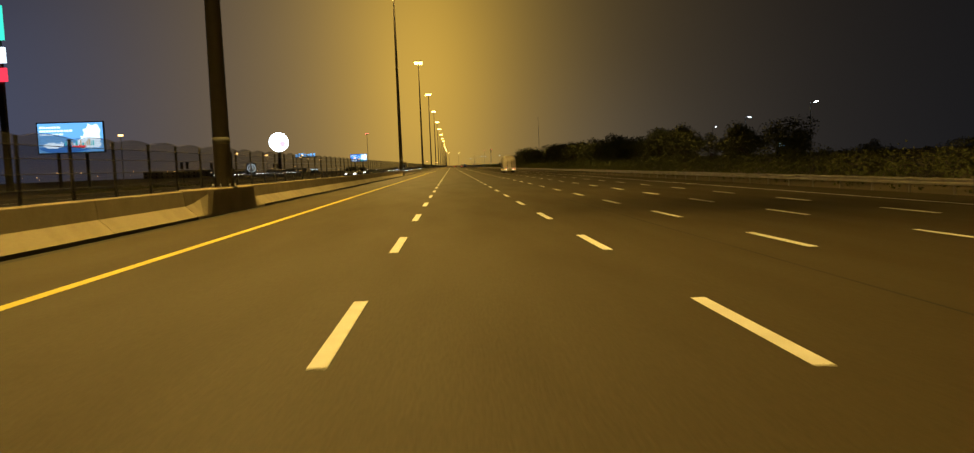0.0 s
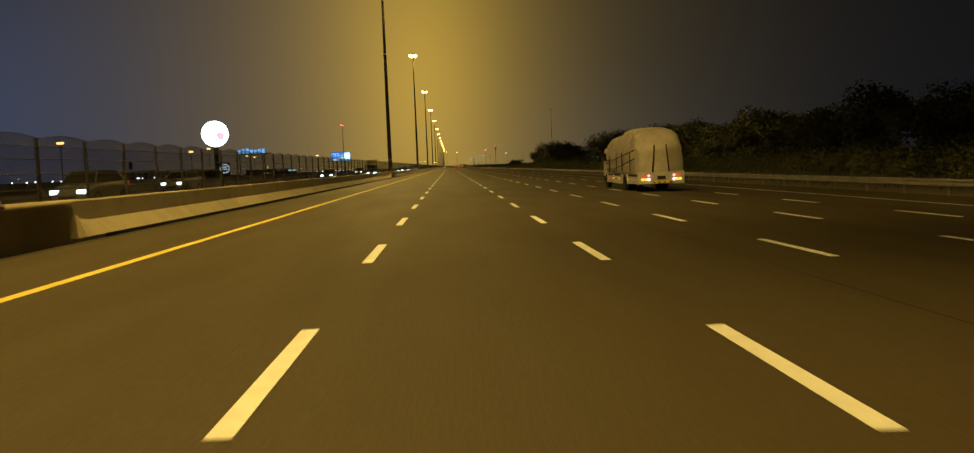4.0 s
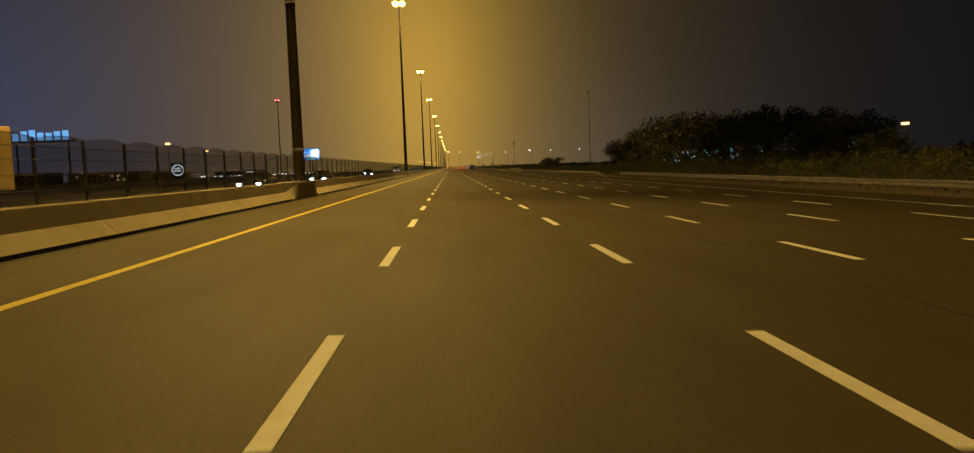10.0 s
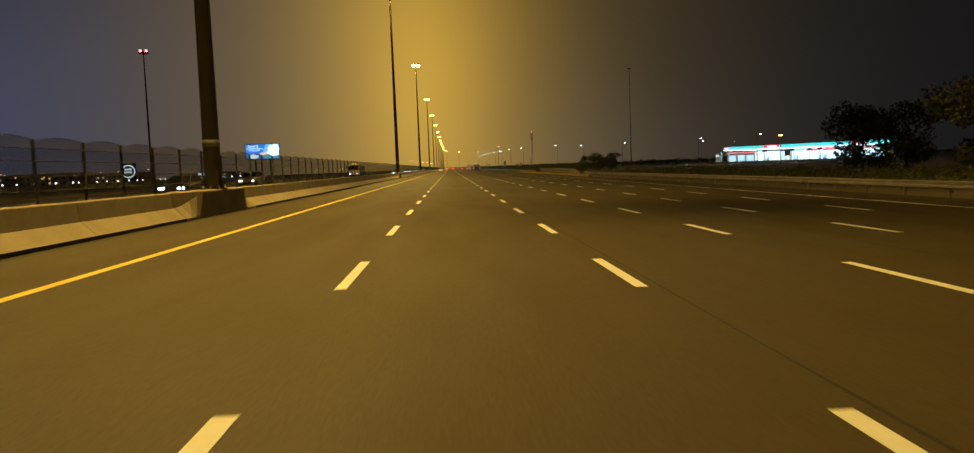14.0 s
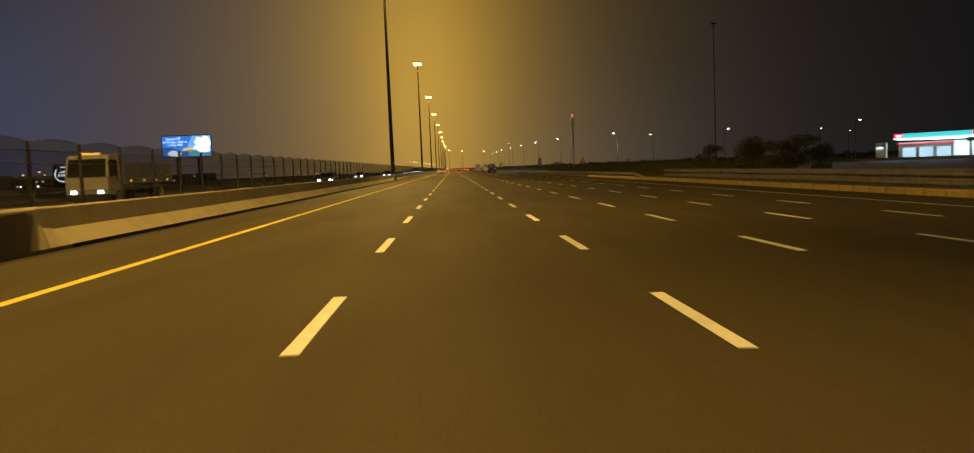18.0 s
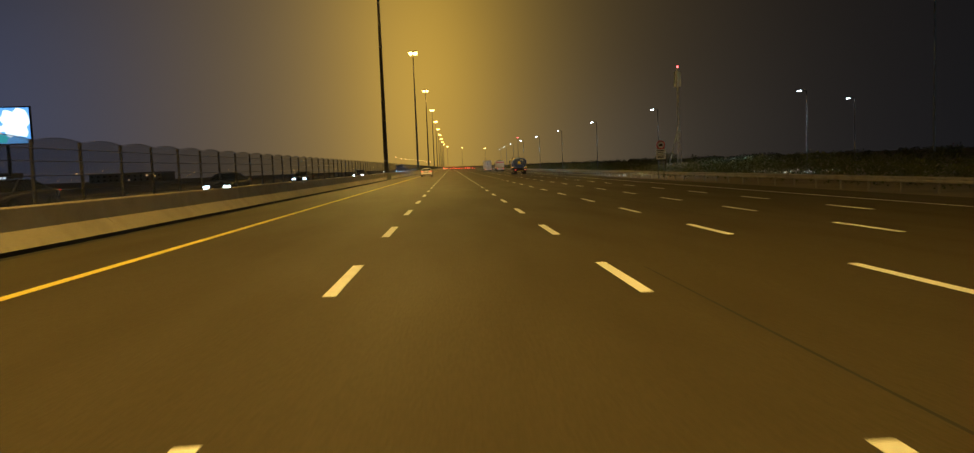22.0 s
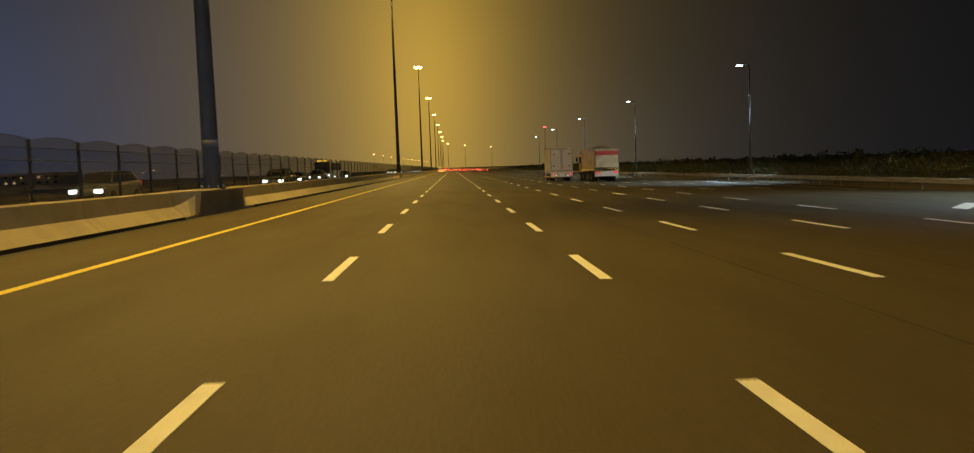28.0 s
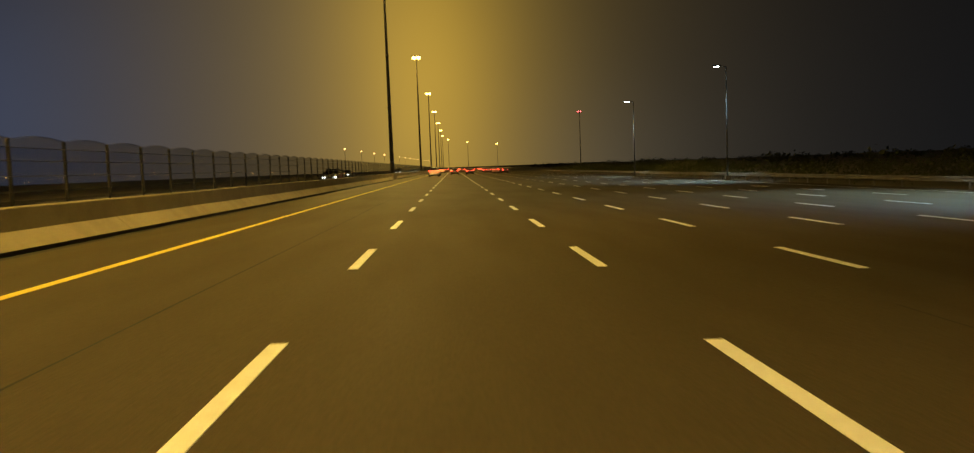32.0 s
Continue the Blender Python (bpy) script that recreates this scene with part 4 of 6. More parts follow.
hoarding("large glowing blue advertising hoarding with white lettering above the roadside", -98.2, -82.2, 790, 9.7, 16.8, 8, design_season)
hoarding("glowing blue and white advertising hoarding beyond the oncoming carriageway", -84.8, -72.0, 170, 7.5, 13.6, 6, design_plain)
pylon = thing("sign_pylon", "tall pylon with glowing teal, white and red panels", "sign", at=(-64.6, 120, 0.2))
part("column", bx(-0.5, 0.3, 0.1, 0.9, 0, 27.2, soft=0.05), POLE, pylon)
for z0, z1, m in ((22.2, 27.2, E_GREEN), (18.9, 21.2, E_SCREEN_PALE), (16.2, 18.2, E_REDSIGN)):
    part("panel", bx(-2.2, 1.2, -0.2, 0.1, z0, z1, soft=0.03), m, pylon)
disc = thing("disc_sign", "huge round glowing white sign on a dark support", "sign", at=(-93, 440, 18.3), turn=14)
part("rim", side_like(bmesh.new(), [(5.5 * a, 5.5 * b) for a, b in circle], 0.0, 0.9), BLACK, disc)
face = part("face", side_like(bmesh.new(), [(5.25 * math.cos(i * math.pi / 32), 5.25 * math.sin(i * math.pi / 32)) for i in range(64)], -0.06, 0.0), E_MOON, disc, "blazing white lit face")
for cx, cz, rx, rz, m, sd in ((1.9, -1.0, 1.9, 1.7, E_PINK, 1), (2.3, 1.9, 0.45, 0.28, E_SCREEN_SKY, 2), (0.4, -2.0, 0.9, 0.7, E_PINK, 6)):
    part("picture_patch", side_like(bmesh.new(), [(cx + rx * math.cos(i * math.pi / 9) * random.Random(sd + i).uniform(0.75, 1.1), cz + rz * math.sin(i * math.pi / 9)) for i in range(18)], -0.08, -0.058), m, face)
part("support", bx(-0.9, 0.9, 0.9, 2.2, -18.1, 2.0, soft=0.05), POLE, disc)
ring = thing("ring_sign", "round blue-white neon ring sign on a distant building", "sign", at=(-264, 1062, 9.0), turn=14)
bm = bmesh.new()
for i in range(36):
    a, b = 2 * math.pi * i / 36, 2 * math.pi * (i + 1) / 36
    tube(bm, (5.0 * math.cos(a), -0.3, 5.0 * math.sin(a)), (5.0 * math.cos(b), -0.3, 5.0 * math.sin(b)), 0.45, n=6)
part("neon_ring", bm, E_SCREEN_PALE, ring)
for z, k in ((0.9, 2.6), (-1.4, 3.0)):
    for i in range(4):
        part("bar", bx(-k + i * k * 0.52, -k + i * k * 0.52 + 0.9, -0.5, -0.2, z, z + 1.5), E_SCREEN_PALE, ring)
part("backing", bx(-6, 6, 0, 0.6, -9, 6.5), BLACK, ring)
script = thing("lit_sign", "small glowing white shop sign far beyond the road", "sign", at=(-158, 905, 3.0))
for i in range(6):
    part("bar", bx(i * 1.3, i * 1.3 + 1.0, -0.1, 0.1, random.Random(i).uniform(-0.2, 0.3), 1.4), E_SCREEN_PALE, script)
part("board", bx(-0.5, 8.3, 0.12, 0.4, -2.8, 1.8), BLACK, script)

# ---- low buildings beyond the oncoming carriageway ----
def building(x, y, w, d, h, seed, label):
    rng = random.Random(seed)
    ob = thing("far_building", label, "building", "buildings beyond the road", at=(x, y, 0.15))
    part("wall", bx(0, w, 0, d, 0, h, soft=0.05), WALL_FAR, ob)
    part("roof_parapet", bx(-0.3, w + 0.3, -0.3, d + 0.3, h, h + 0.7), WALL_FAR, ob)
    n = max(2, int(w / 5))
    for s in range(int(h // 3.3)):
        for i in range(n):
            px = (i + 0.5) * w / n
            win = part("window", bx(px - 0.9, px + 0.9, -0.12, 0.05, s * 3.3 + 1.0, s * 3.3 + 2.4), BLACK, ob)
            part("pane", bx(px - 0.8, px + 0.8, -0.16, -0.125, s * 3.3 + 1.1, s * 3.3 + 2.3), E_WINDOW if rng.random() < 0.10 else GLASS, win)
    return ob


for i, (x, y, w, d, h) in enumerate(((-290, 760, 50, 24, 6.7), (-330, 980, 60, 30, 8), (-360, 1150, 70, 30, 8.5), (-300, 1300, 60, 30, 7))):
    building(x, y, w, d, h, i, "low dark building with a few lit windows beyond the motorway")
letters = thing("rooftop_letters", "row of pale unreadable letters glowing on a roof", "sign", at=(-84.5, 441, 9.4))
part("roof_frame", bx(-0.4, 11.8, 0.2, 0.5, 0.0, 0.4), BLACK, letters)
for x in (0.5, 10.5):
    part("leg", tb((x, 0.35, -9.3), (x, 0.35, 0), 0.2, n=8), POLE, letters)
for i in range(7):
    part("bar", bx(i * 1.6, i * 1.6 + 1.1, 0, 0.2, 0.4, 0.4 + random.Random(i + 4).uniform(1.2, 2.3)), E_SCREEN_SKY, letters)

# ---- far lamps on the service roads ----
far = thing("far_street_lamp", "distant street lamp glowing orange beyond the motorway", "street lamp", "far lamps beyond the oncoming road")
part("pole", tb((0, 0, -10.8), (0, 0, 0), 0.09, 0.06, 6), POLE, far)
part("lamp_head", bx(-0.35, 0.35, -0.35, 0.35, -0.1, 0.22, soft=0.06), E_ORANGE, far, "glowing orange lamp")
rng = random.Random(8)
far.matrix_basis = pose(-60, 150, 9.5)
for i in range(8):
    copy_thing(far, pose(-rng.uniform(44, 72), 185 + i * 42 + rng.uniform(-8, 8), rng.choice((6.4, 7.7, 8.2))))
for i in range(110):
    copy_thing(far, pose(-rng.uniform(150, 620), rng.uniform(480, 2300), rng.choice((4.2, 5.5, 7.0, 8.5))))
for i in range(14):
    copy_thing(far, pose(-40 + i * 1.1, 1230 + i * 46, 10.4))
low = thing("bollard_light", "small white light on a low post far beyond the road", "bollard light", "low white lights beyond the road")
part("post", tb((0, 0, -1.2), (0, 0, 0), 0.06, n=6), POLE, low)
part("globe", bx(-0.09, 0.09, -0.09, 0.09, 0, 0.17, soft=0.04), E_HEAD_DIM, low, "glowing white globe")
low.matrix_basis = pose(-58, 200, 1.4)
for i in range(70):
    copy_thing(low, pose(-58 + rng.uniform(-1, 1), (205 + 3.3 * i) if i < 30 else (470 + 4.0 * (i - 30)), 1.4))

for at in ((60, 381.5, 4.9), (77.2, 573.2, 6.0), (62, 330, 4.2)):
    o = copy_thing(far, pose(*at))
    o["label"] = "orange lamp glowing between the roadside trees"
for at, w in (((60, 396, 1.6), 2.0), ((72, 168, 3.0), 1.4)):
    sg = thing("lit_sign", "small blue-white lit sign behind the trees", "sign", at=at)
    for i in range(4):
        part("panel", bx(i * w / 4, i * w / 4 + w / 5, -0.1, 0.1, 0, 1.2 + 0.3 * (i % 2), soft=0.02), E_SCREEN_SKY if i % 2 else E_SHOP, sg)
    part("wall", bx(-0.4, w + 0.2, 0.12, 0.4, -3.2, 2.0), BLACK, sg)

# ---- filling station ----
stn = thing("filling_station", "brightly lit filling station canopy with a teal fascia and white soffit", "filling station", at=(107.8, 697.3, -0.9), turn=-55.7)
part("fascia", bx(0, 57, 0, 22, 5.2, 6.3, soft=0.1), E_TEAL, stn, "glowing teal canopy edge")
part("fascia_band", bx(-0.08, 57.08, -0.08, 22.08, 4.98, 5.18), E_SCREEN_PALE, stn)
part("soffit", bx(0.4, 56.6, 0.4, 21.6, 4.80, 4.95), E_CANOPY, stn, "blazing white canopy underside")
for x, w in ((0.1, 2.2), (17.5, 6.5), (51, 5.5)):
    panel = part("brand_panel", bx(x, x + w, -0.16, -0.09, 5.26, 6.28), E_REDSIGN, stn)
    part("brand_shape", bx(x + w * 0.25, x + w * 0.85, -0.2, -0.165, 5.5, 6.0, soft=0.01), E_SCREEN_PALE, panel)
for x in (16, 27, 38, 49):
    for y in (3, 15):
        part("column", bx(x - 0.35, x + 0.35, y - 0.35, y + 0.35, 0, 4.80, soft=0.04), SIGN_WHITE, stn)
        pump = part("pump", bx(x + 1.2, x + 2.4, y - 0.5, y + 0.5, 0.15, 2.2, soft=0.05), SIGN_WHITE, stn)
        part("pump_screen", bx(x + 1.3, x + 2.3, y - 0.54, y - 0.505, 1.2, 2.0), E_SCREEN_SKY, pump)
        part("hanging_sign", bx(x - 0.8, x + 1.2, y - 0.45, y - 0.38, 3.9, 4.75, soft=0.02), BLACK, stn)
part("shop", bx(0.6, 13, 1.2, 20, 0, 4.2, soft=0.05), SIGN_WHITE, stn)
part("shop_band", bx(0.3, 13.2, 1.02, 1.19, 3.82, 3.95), E_REDSIGN, stn, "red lit stripe over the shop front")
for i in range(3):
    part("shop_window", bx(1.6 + i * 3.9, 4.6 + i * 3.9, 1.12, 1.195, 0.4, 2.9), E_SHOP, stn)
part("back_shop", bx(14, 57, 24, 32, 0, 4.6, soft=0.05), SIGN_WHITE, stn)
for i in range(9):
    part("shop_window", bx(15 + i * 4.6, 18.8 + i * 4.6, 23.9, 23.995, 0.5, 3.4), E_SHOP, stn)
part("shop_sign", bx(20, 46, 23.8, 23.99, 3.7, 4.4), E_REDSIGN, stn)
part("price_board", bx(-5.4, -2.8, 2, 2.8, 0, 4.4, soft=0.05), SIGN_WHITE, stn)
part("price_lamp", bx(-5.0, -3.6, 1.9, 1.99, 2.9, 3.3), E_CANOPY, stn)
part("side_building", bx(60, 68, 4, 12, 0, 4.6, soft=0.05), SIGN_WHITE, stn)
part("forecourt", bx(-12, 74, -6, 34, -0.1, 0.06), CONCRETE, stn)
part("forecourt_wall", bx(-10, 74, -9, -8.7, 0, 0.8), CONCRETE, stn)
cone = thing("marker_cone", "small red marker cone beside the forecourt", "cone", at=(101, 700, -0.84))
part("cone", tb((0, 0, 0.04), (0, 0, 1.1), 0.45, 0.1, 12), SIGN_RED, cone)
part("base", bx(-0.55, 0.55, -0.55, 0.55, 0, 0.05), BLACK, cone)
for at in ((107, 706, 3.4), (118, 690, 3.6), (127, 679, 3.6), (136, 668, 3.6)):
    lamp("canopy_light", at, 8000, COOL, 1.2)
sig = thing("traffic_signal", "unlit traffic signal with twin dark heads beyond the oncoming carriageway", "traffic signal", "signals on the service road", at=(-55, 168, 0.15))
part("post", tb((0, 0, 0), (0, 0, 4.2), 0.08, n=8), POLE, sig)
for x in (-0.25, 0.9):
    part("signal_head", bx(x - 0.28, x + 0.28, -0.2, 0.2, 2.9, 4.3, soft=0.06), BLACK, sig)
copy_thing(sig, pose(-55, 188.6, 0.15))
copy_thing(sig, pose(-55, 254, 0.15))

# ---- wheels ----
def wheel(parent, x, y, z, r, w, rim_mat=RIM, side=-1, spokes=5, rim_k=0.64):
    """A wheel whose outer face looks to side; its parts are the tyre and the rim."""
    hub = new("wheel")
    hub.parent = parent
    hub.matrix_basis = pose(x, y, z)
    bm = bmesh.new()
    n = 26
    prof = [(-w / 2, r * 0.62), (-w / 2, r * 0.90), (-w * 0.36, r), (w * 0.36, r), (w / 2, r * 0.90), (w / 2, r * 0.62)]
    rings = [[bm.verts.new((px, pr * math.cos(2 * math.pi * i / n), pr * math.sin(2 * math.pi * i / n))) for i in range(n)] for px, pr in prof]
    for r0, r1 in zip(rings, rings[1:]):
        for i in range(n):
            bm.faces.new((r0[i], r0[(i + 1) % n], r1[(i + 1) % n], r1[i]))
    bmesh.ops.recalc_face_normals(bm, faces=bm.faces)
    part("tyre", bm, RUBBER, hub, smooth=True)
    s = side
    bm = bmesh.new()
    tube(bm, (s * w * 0.20, 0, 0), (s * w * 0.30, 0, 0), r * rim_k * 0.98, r * rim_k, 22)
    for i in range(n):
        a, b = 2 * math.pi * i / n, 2 * math.pi * (i + 1) / n
        q = [(s * w * 0.30, r * rim_k), (s * w * 0.47, r * rim_k * 1.02), (s * w * 0.47, r * (rim_k + 0.06)), (s * w * 0.30, r * (rim_k + 0.06))]
        for (x0, r0), (x1, r1) in zip(q[:3], q[1:]):
            bm.faces.new([bm.verts.new(p) for p in ((x0, r0 * math.cos(a), r0 * math.sin(a)), (x0, r0 * math.cos(b), r0 * math.sin(b)),
                                                    (x1, r1 * math.cos(b), r1 * math.sin(b)), (x1, r1 * math.cos(a), r1 * math.sin(a)))])
    if not spokes:
        tube(bm, (s * w * 0.10, 0, 0), (s * w * 0.34, 0, 0), r * rim_k * 0.55, r * rim_k * 0.42, 18)
        for i in range(10):
            a = 2 * math.pi * i / 10
            c, sn = math.cos(a) * r * rim_k * 0.34, math.sin(a) * r * rim_k * 0.34
            tube(bm, (s * w * 0.32, c, sn), (s * w * 0.40, c, sn), r * 0.03, n=6)
            c, sn = math.cos(a + 0.3) * r * rim_k * 0.76, math.sin(a + 0.3) * r * rim_k * 0.76
            tube(bm, (s * w * 0.295, c, sn), (s * w * 0.305, c, sn), r * 0.07, n=8, mi=1)
    for i in range(spokes):
        a = 2 * math.pi * i / spokes
        c, sn = math.cos(a), math.sin(a)
        tube(bm, (s * w * 0.40, 0, 0), (s * w * 0.42, r * rim_k * c, r * rim_k * sn), r * 0.10, r * 0.07, 6)
    tube(bm, (s * w * 0.28, 0, 0), (s * w * 0.46, 0, 0), r * 0.20, r * 0.16, 12)
    part("rim", bm, [rim_mat, BLACK], hub)
    return hub


# ---- cars ----
def loft(stations, n_mid=None):
    """A body skin: each station is y, half width, bottom, side top, middle top."""
    bm = bmesh.new()
    rings = []
    for y, hw, zb, zs, zc in stations:
        half = [(0.0, zc), (0.55 * hw, zc - 0.006), (0.86 * hw, zs + 0.3 * (zc - zs)), (0.955 * hw, zs - 0.05), (hw, zs - 0.2 * (zs - zb)),
                (hw, zb + 0.42 * (zs - zb)), (0.975 * hw, zb + 0.14 * (zs - zb)), (0.90 * hw, zb), (0.0, zb)]
        ring = [(x, y, z) for x, z in half] + [(-x, y, z) for x, z in half[-2:0:-1]]
        rings.append([bm.verts.new(p) for p in ring])
    n = len(rings[0])
    for r0, r1 in zip(rings, rings[1:]):
        for i in range(n):
            bm.faces.new((r0[i], r0[(i + 1) % n], r1[(i + 1) % n], r1[i]))
    bm.faces.new(rings[0]), bm.faces.new(rings[-1][::-1])
    bmesh.ops.recalc_face_normals(bm, faces=bm.faces)
    return bm


def rounded(ob, levels=2):
    mod = ob.modifiers.new("round", "SUBSURF")
    mod.levels = mod.render_levels = levels
    return ob


def quad_panel(bm, pts, thick):
    """A thin panel on four or more corners, thickened inwards."""
    pts = [Vector(p) for p in pts]
    nrm = (pts[1] - pts[0]).cross(pts[2] - pts[0]).normalized() * thick
    a = [bm.verts.new(p) for p in pts]
    b = [bm.verts.new(p - nrm) for p in pts]
    n = len(pts)
    bm.faces.new(a), bm.faces.new(b[::-1])
    for i in range(n):
        bm.faces.new((a[i], b[i], b[(i + 1) % n], a[(i + 1) % n]))
    return bm


def sedan(label, paint, at, turn=0.0, detail=True, tail=E_TAIL, headlamp=E_HEAD_DIM, group="", name="car", suv=False):
    """A saloon with its tail at y = 0 and its nose at y = 4.9."""
    car = thing(name, label, "car", group, at=at, turn=turn)
    k = 1.16 if suv else 1.0
    body = [(0.0, 0.76, 0.40, 0.94 * k, 0.98 * k), (0.06, 0.87, 0.36, 1.0 * k, 1.05 * k), (0.25, 0.91, 0.31, 1.02 * k, 1.075 * k), (0.7, 0.92, 0.22, 1.0 * k, 1.07 * k),
            (1.3, 0.925, 0.20, 0.965 * k, 1.04 * k), (2.4, 0.925, 0.20, 0.94 * k, 1.0 * k), (3.4, 0.92, 0.20, 0.92 * k, 0.985 * k), (3.9, 0.915, 0.21, 0.88 * k, 0.94 * k),
            (4.45, 0.88, 0.22, 0.76 * k, 0.82 * k), (4.78, 0.78, 0.25, 0.62 * k, 0.68 * k), (4.9, 0.62, 0.33, 0.55 * k, 0.58 * k)]
    rounded(part("body", loft(body), paint, car, smooth=True))
    top, ys = (1.72, (0.25, 0.75, 3.0, 3.8)) if suv else (1.455, (0.62, 1.62, 2.75, 3.72))
    zb = 1.04 * k
    base = [(-0.80, ys[0], zb), (0.80, ys[0], zb), (0.80, ys[3], zb - 0.1), (-0.80, ys[3], zb - 0.1)]
    roof = [(-0.57, ys[1], top - 0.05), (0.57, ys[1], top - 0.05), (0.60, ys[2], top - 0.03), (-0.60, ys[2], top - 0.03)]
    bm = bmesh.new()
    a, b = [bm.verts.new(p) for p in base], [bm.verts.new(p) for p in roof]
    for i in range(4):
        bm.faces.new((a[i], a[(i + 1) % 4], b[(i + 1) % 4], b[i]))
    bm.faces.new(b)
    bmesh.ops.bevel(bm, geom=[e for e in bm.edges if e.verts[0] in b or e.verts[1] in b], offset=0.05, segments=3, affect="EDGES")
    part("glasshouse", bm, GLASS, car, "dark tinted glasshouse")
    bm = bmesh.new()
    rr = []
    for y, hw, z in ((ys[1] - 0.26, 0.635, top - 0.134), (ys[1] - 0.10, 0.612, top - 0.068), (ys[1] + 0.1, 0.59, top - 0.02), ((ys[1] + ys[2]) / 2, 0.615, top), (ys[2] - 0.1, 0.61, top - 0.012), (ys[2] + 0.09, 0.58, top - 0.06)):
        rr.append([bm.verts.new((hw * u, y, z - 0.028 * u * u * abs(u))) for u in (-1, -0.8, -0.4, 0, 0.4, 0.8, 1)])
    for r0, r1 in zip(rr, rr[1:]):
        for i in range(6):
            bm.faces.new((r0[i], r0[i + 1], r1[i + 1], r1[i]))
    part("roof", bm, paint, car, smooth=True)
    for s in (-1, 1):
        bm = bmesh.new()
        p = [(s * 0.83, ys[0] - 0.02, zb - 0.03), (s * 0.83, ys[0] + 0.24, zb - 0.03), (s * 0.617, ys[1] + 0.12, top - 0.045), (s * 0.622, ys[1] - 0.24, top - 0.132)]
        quad_panel(bm, p if s < 0 else p[::-1], -0.03)
        part("rear_pillar", bm, paint, car)
        bm = bmesh.new()
        p = [(s * 0.82, ys[3] - 0.1, zb - 0.12), (s * 0.82, ys[3] + 0.02, zb - 0.12), (s * 0.61, ys[2] + 0.07, top - 0.055), (s * 0.62, ys[2] - 0.05, top - 0.04)]
        quad_panel(bm, p if s < 0 else p[::-1], -0.02)
        part("front_pillar", bm, paint, car)
        if detail:
            bm = bx(0.88, 1.04, 3.2, 3.36, zb - 0.03, zb + 0.10, soft=0.045) if s > 0 else bx(-1.04, -0.88, 3.2, 3.36, zb - 0.03, zb + 0.10, soft=0.045)
            m = part("wing_mirror", bm, BLACK, car)
            part("mirror_stalk", tb((s * 0.74, 3.3, zb - 0.06), (s * 0.92, 3.27, zb - 0.01), 0.022, n=6), BLACK, m)
            for y in (1.55, 2.65):
                part("door_handle", bx(s * 0.925 - 0.02, s * 0.925 + 0.02, y, y + 0.20, 0.80 * k, 0.835 * k, soft=0.01), paint, car)
            part("sill", bx(s * 0.915 - 0.02, s * 0.915 + 0.012, 1.3, 3.6, 0.19, 0.27, soft=0.01), BLACK, car)
            part("door_seam", bx(s * 0.9265 - 0.003, s * 0.9265 + 0.002, 2.52, 2.535, 0.30, 0.90 * k), BLACK, car)
        for y in (0.98, 3.82):
            part("wheel_arch", tb((s * 0.72, y, 0.335), (s * 0.929, y, 0.335), 0.385, n=22), BLACK, car)
            wheel(car, s * 0.83, y, 0.325, 0.325, 0.22, RIM, s)
        pts = [(s * 0.42, 0.885 * k), (s * 0.52, 0.945 * k), (s * 0.86, 0.975 * k), (s * 0.875, 0.925 * k), (s * 0.80, 0.86 * k), (s * 0.54, 0.845 * k)]
        lampb = bmesh.new()
        fr = [lampb.verts.new((x, -0.035 + 0.16 * max(0, abs(x) - 0.55) ** 1.5, z)) for x, z in pts]
        bk = [lampb.verts.new((x, 0.16 + 0.1 * max(0, abs(x) - 0.6), z)) for x, z in pts]
        lampb.faces.new(fr), lampb.faces.new(bk[::-1])
        for i in range(6):
            lampb.faces.new((fr[i], fr[(i + 1) % 6], bk[(i + 1) % 6], bk[i]))
        bmesh.ops.recalc_face_normals(lampb, faces=lampb.faces)
        tl = part("tail_lamp", lampb, tail, car, "glowing red tail lamp")
        if detail:
            hs = [(s * 0.20, 0.885), (s * 0.42, 0.968), (s * 0.50, 0.955), (s * 0.36, 0.885), (s * 0.54, 0.845), (s * 0.50, 0.822)]
            part("lamp_housing", side_like(bmesh.new(), hs if s > 0 else hs[::-1], -0.045, 0.10), GLASS, tl, "black glossy lamp housing")
        if detail:
            part("hot_core", bx(s * 0.69 - 0.10, s * 0.69 + 0.10, -0.06, -0.02, 0.90 * k, 0.945 * k, soft=0.018), E_TAIL_HOT, tl)
            part("hot_core", bx(s * 0.50 - 0.05, s * 0.50 + 0.05, -0.06, -0.02, 0.865 * k, 0.92 * k, soft=0.018), E_TAIL_HOT, tl)
            part("reflector", bx(s * 0.62 - 0.09, s * 0.62 + 0.09, -0.045, 0.02, 0.415, 0.44, soft=0.005), E_TAIL, car, "red bumper reflector")
        part("headlamp", bx(s * 0.60 - 0.19, s * 0.60 + 0.19, 4.66, 4.885, 0.53 * k, 0.70 * k, soft=0.05), headlamp, car, "glowing headlamp")
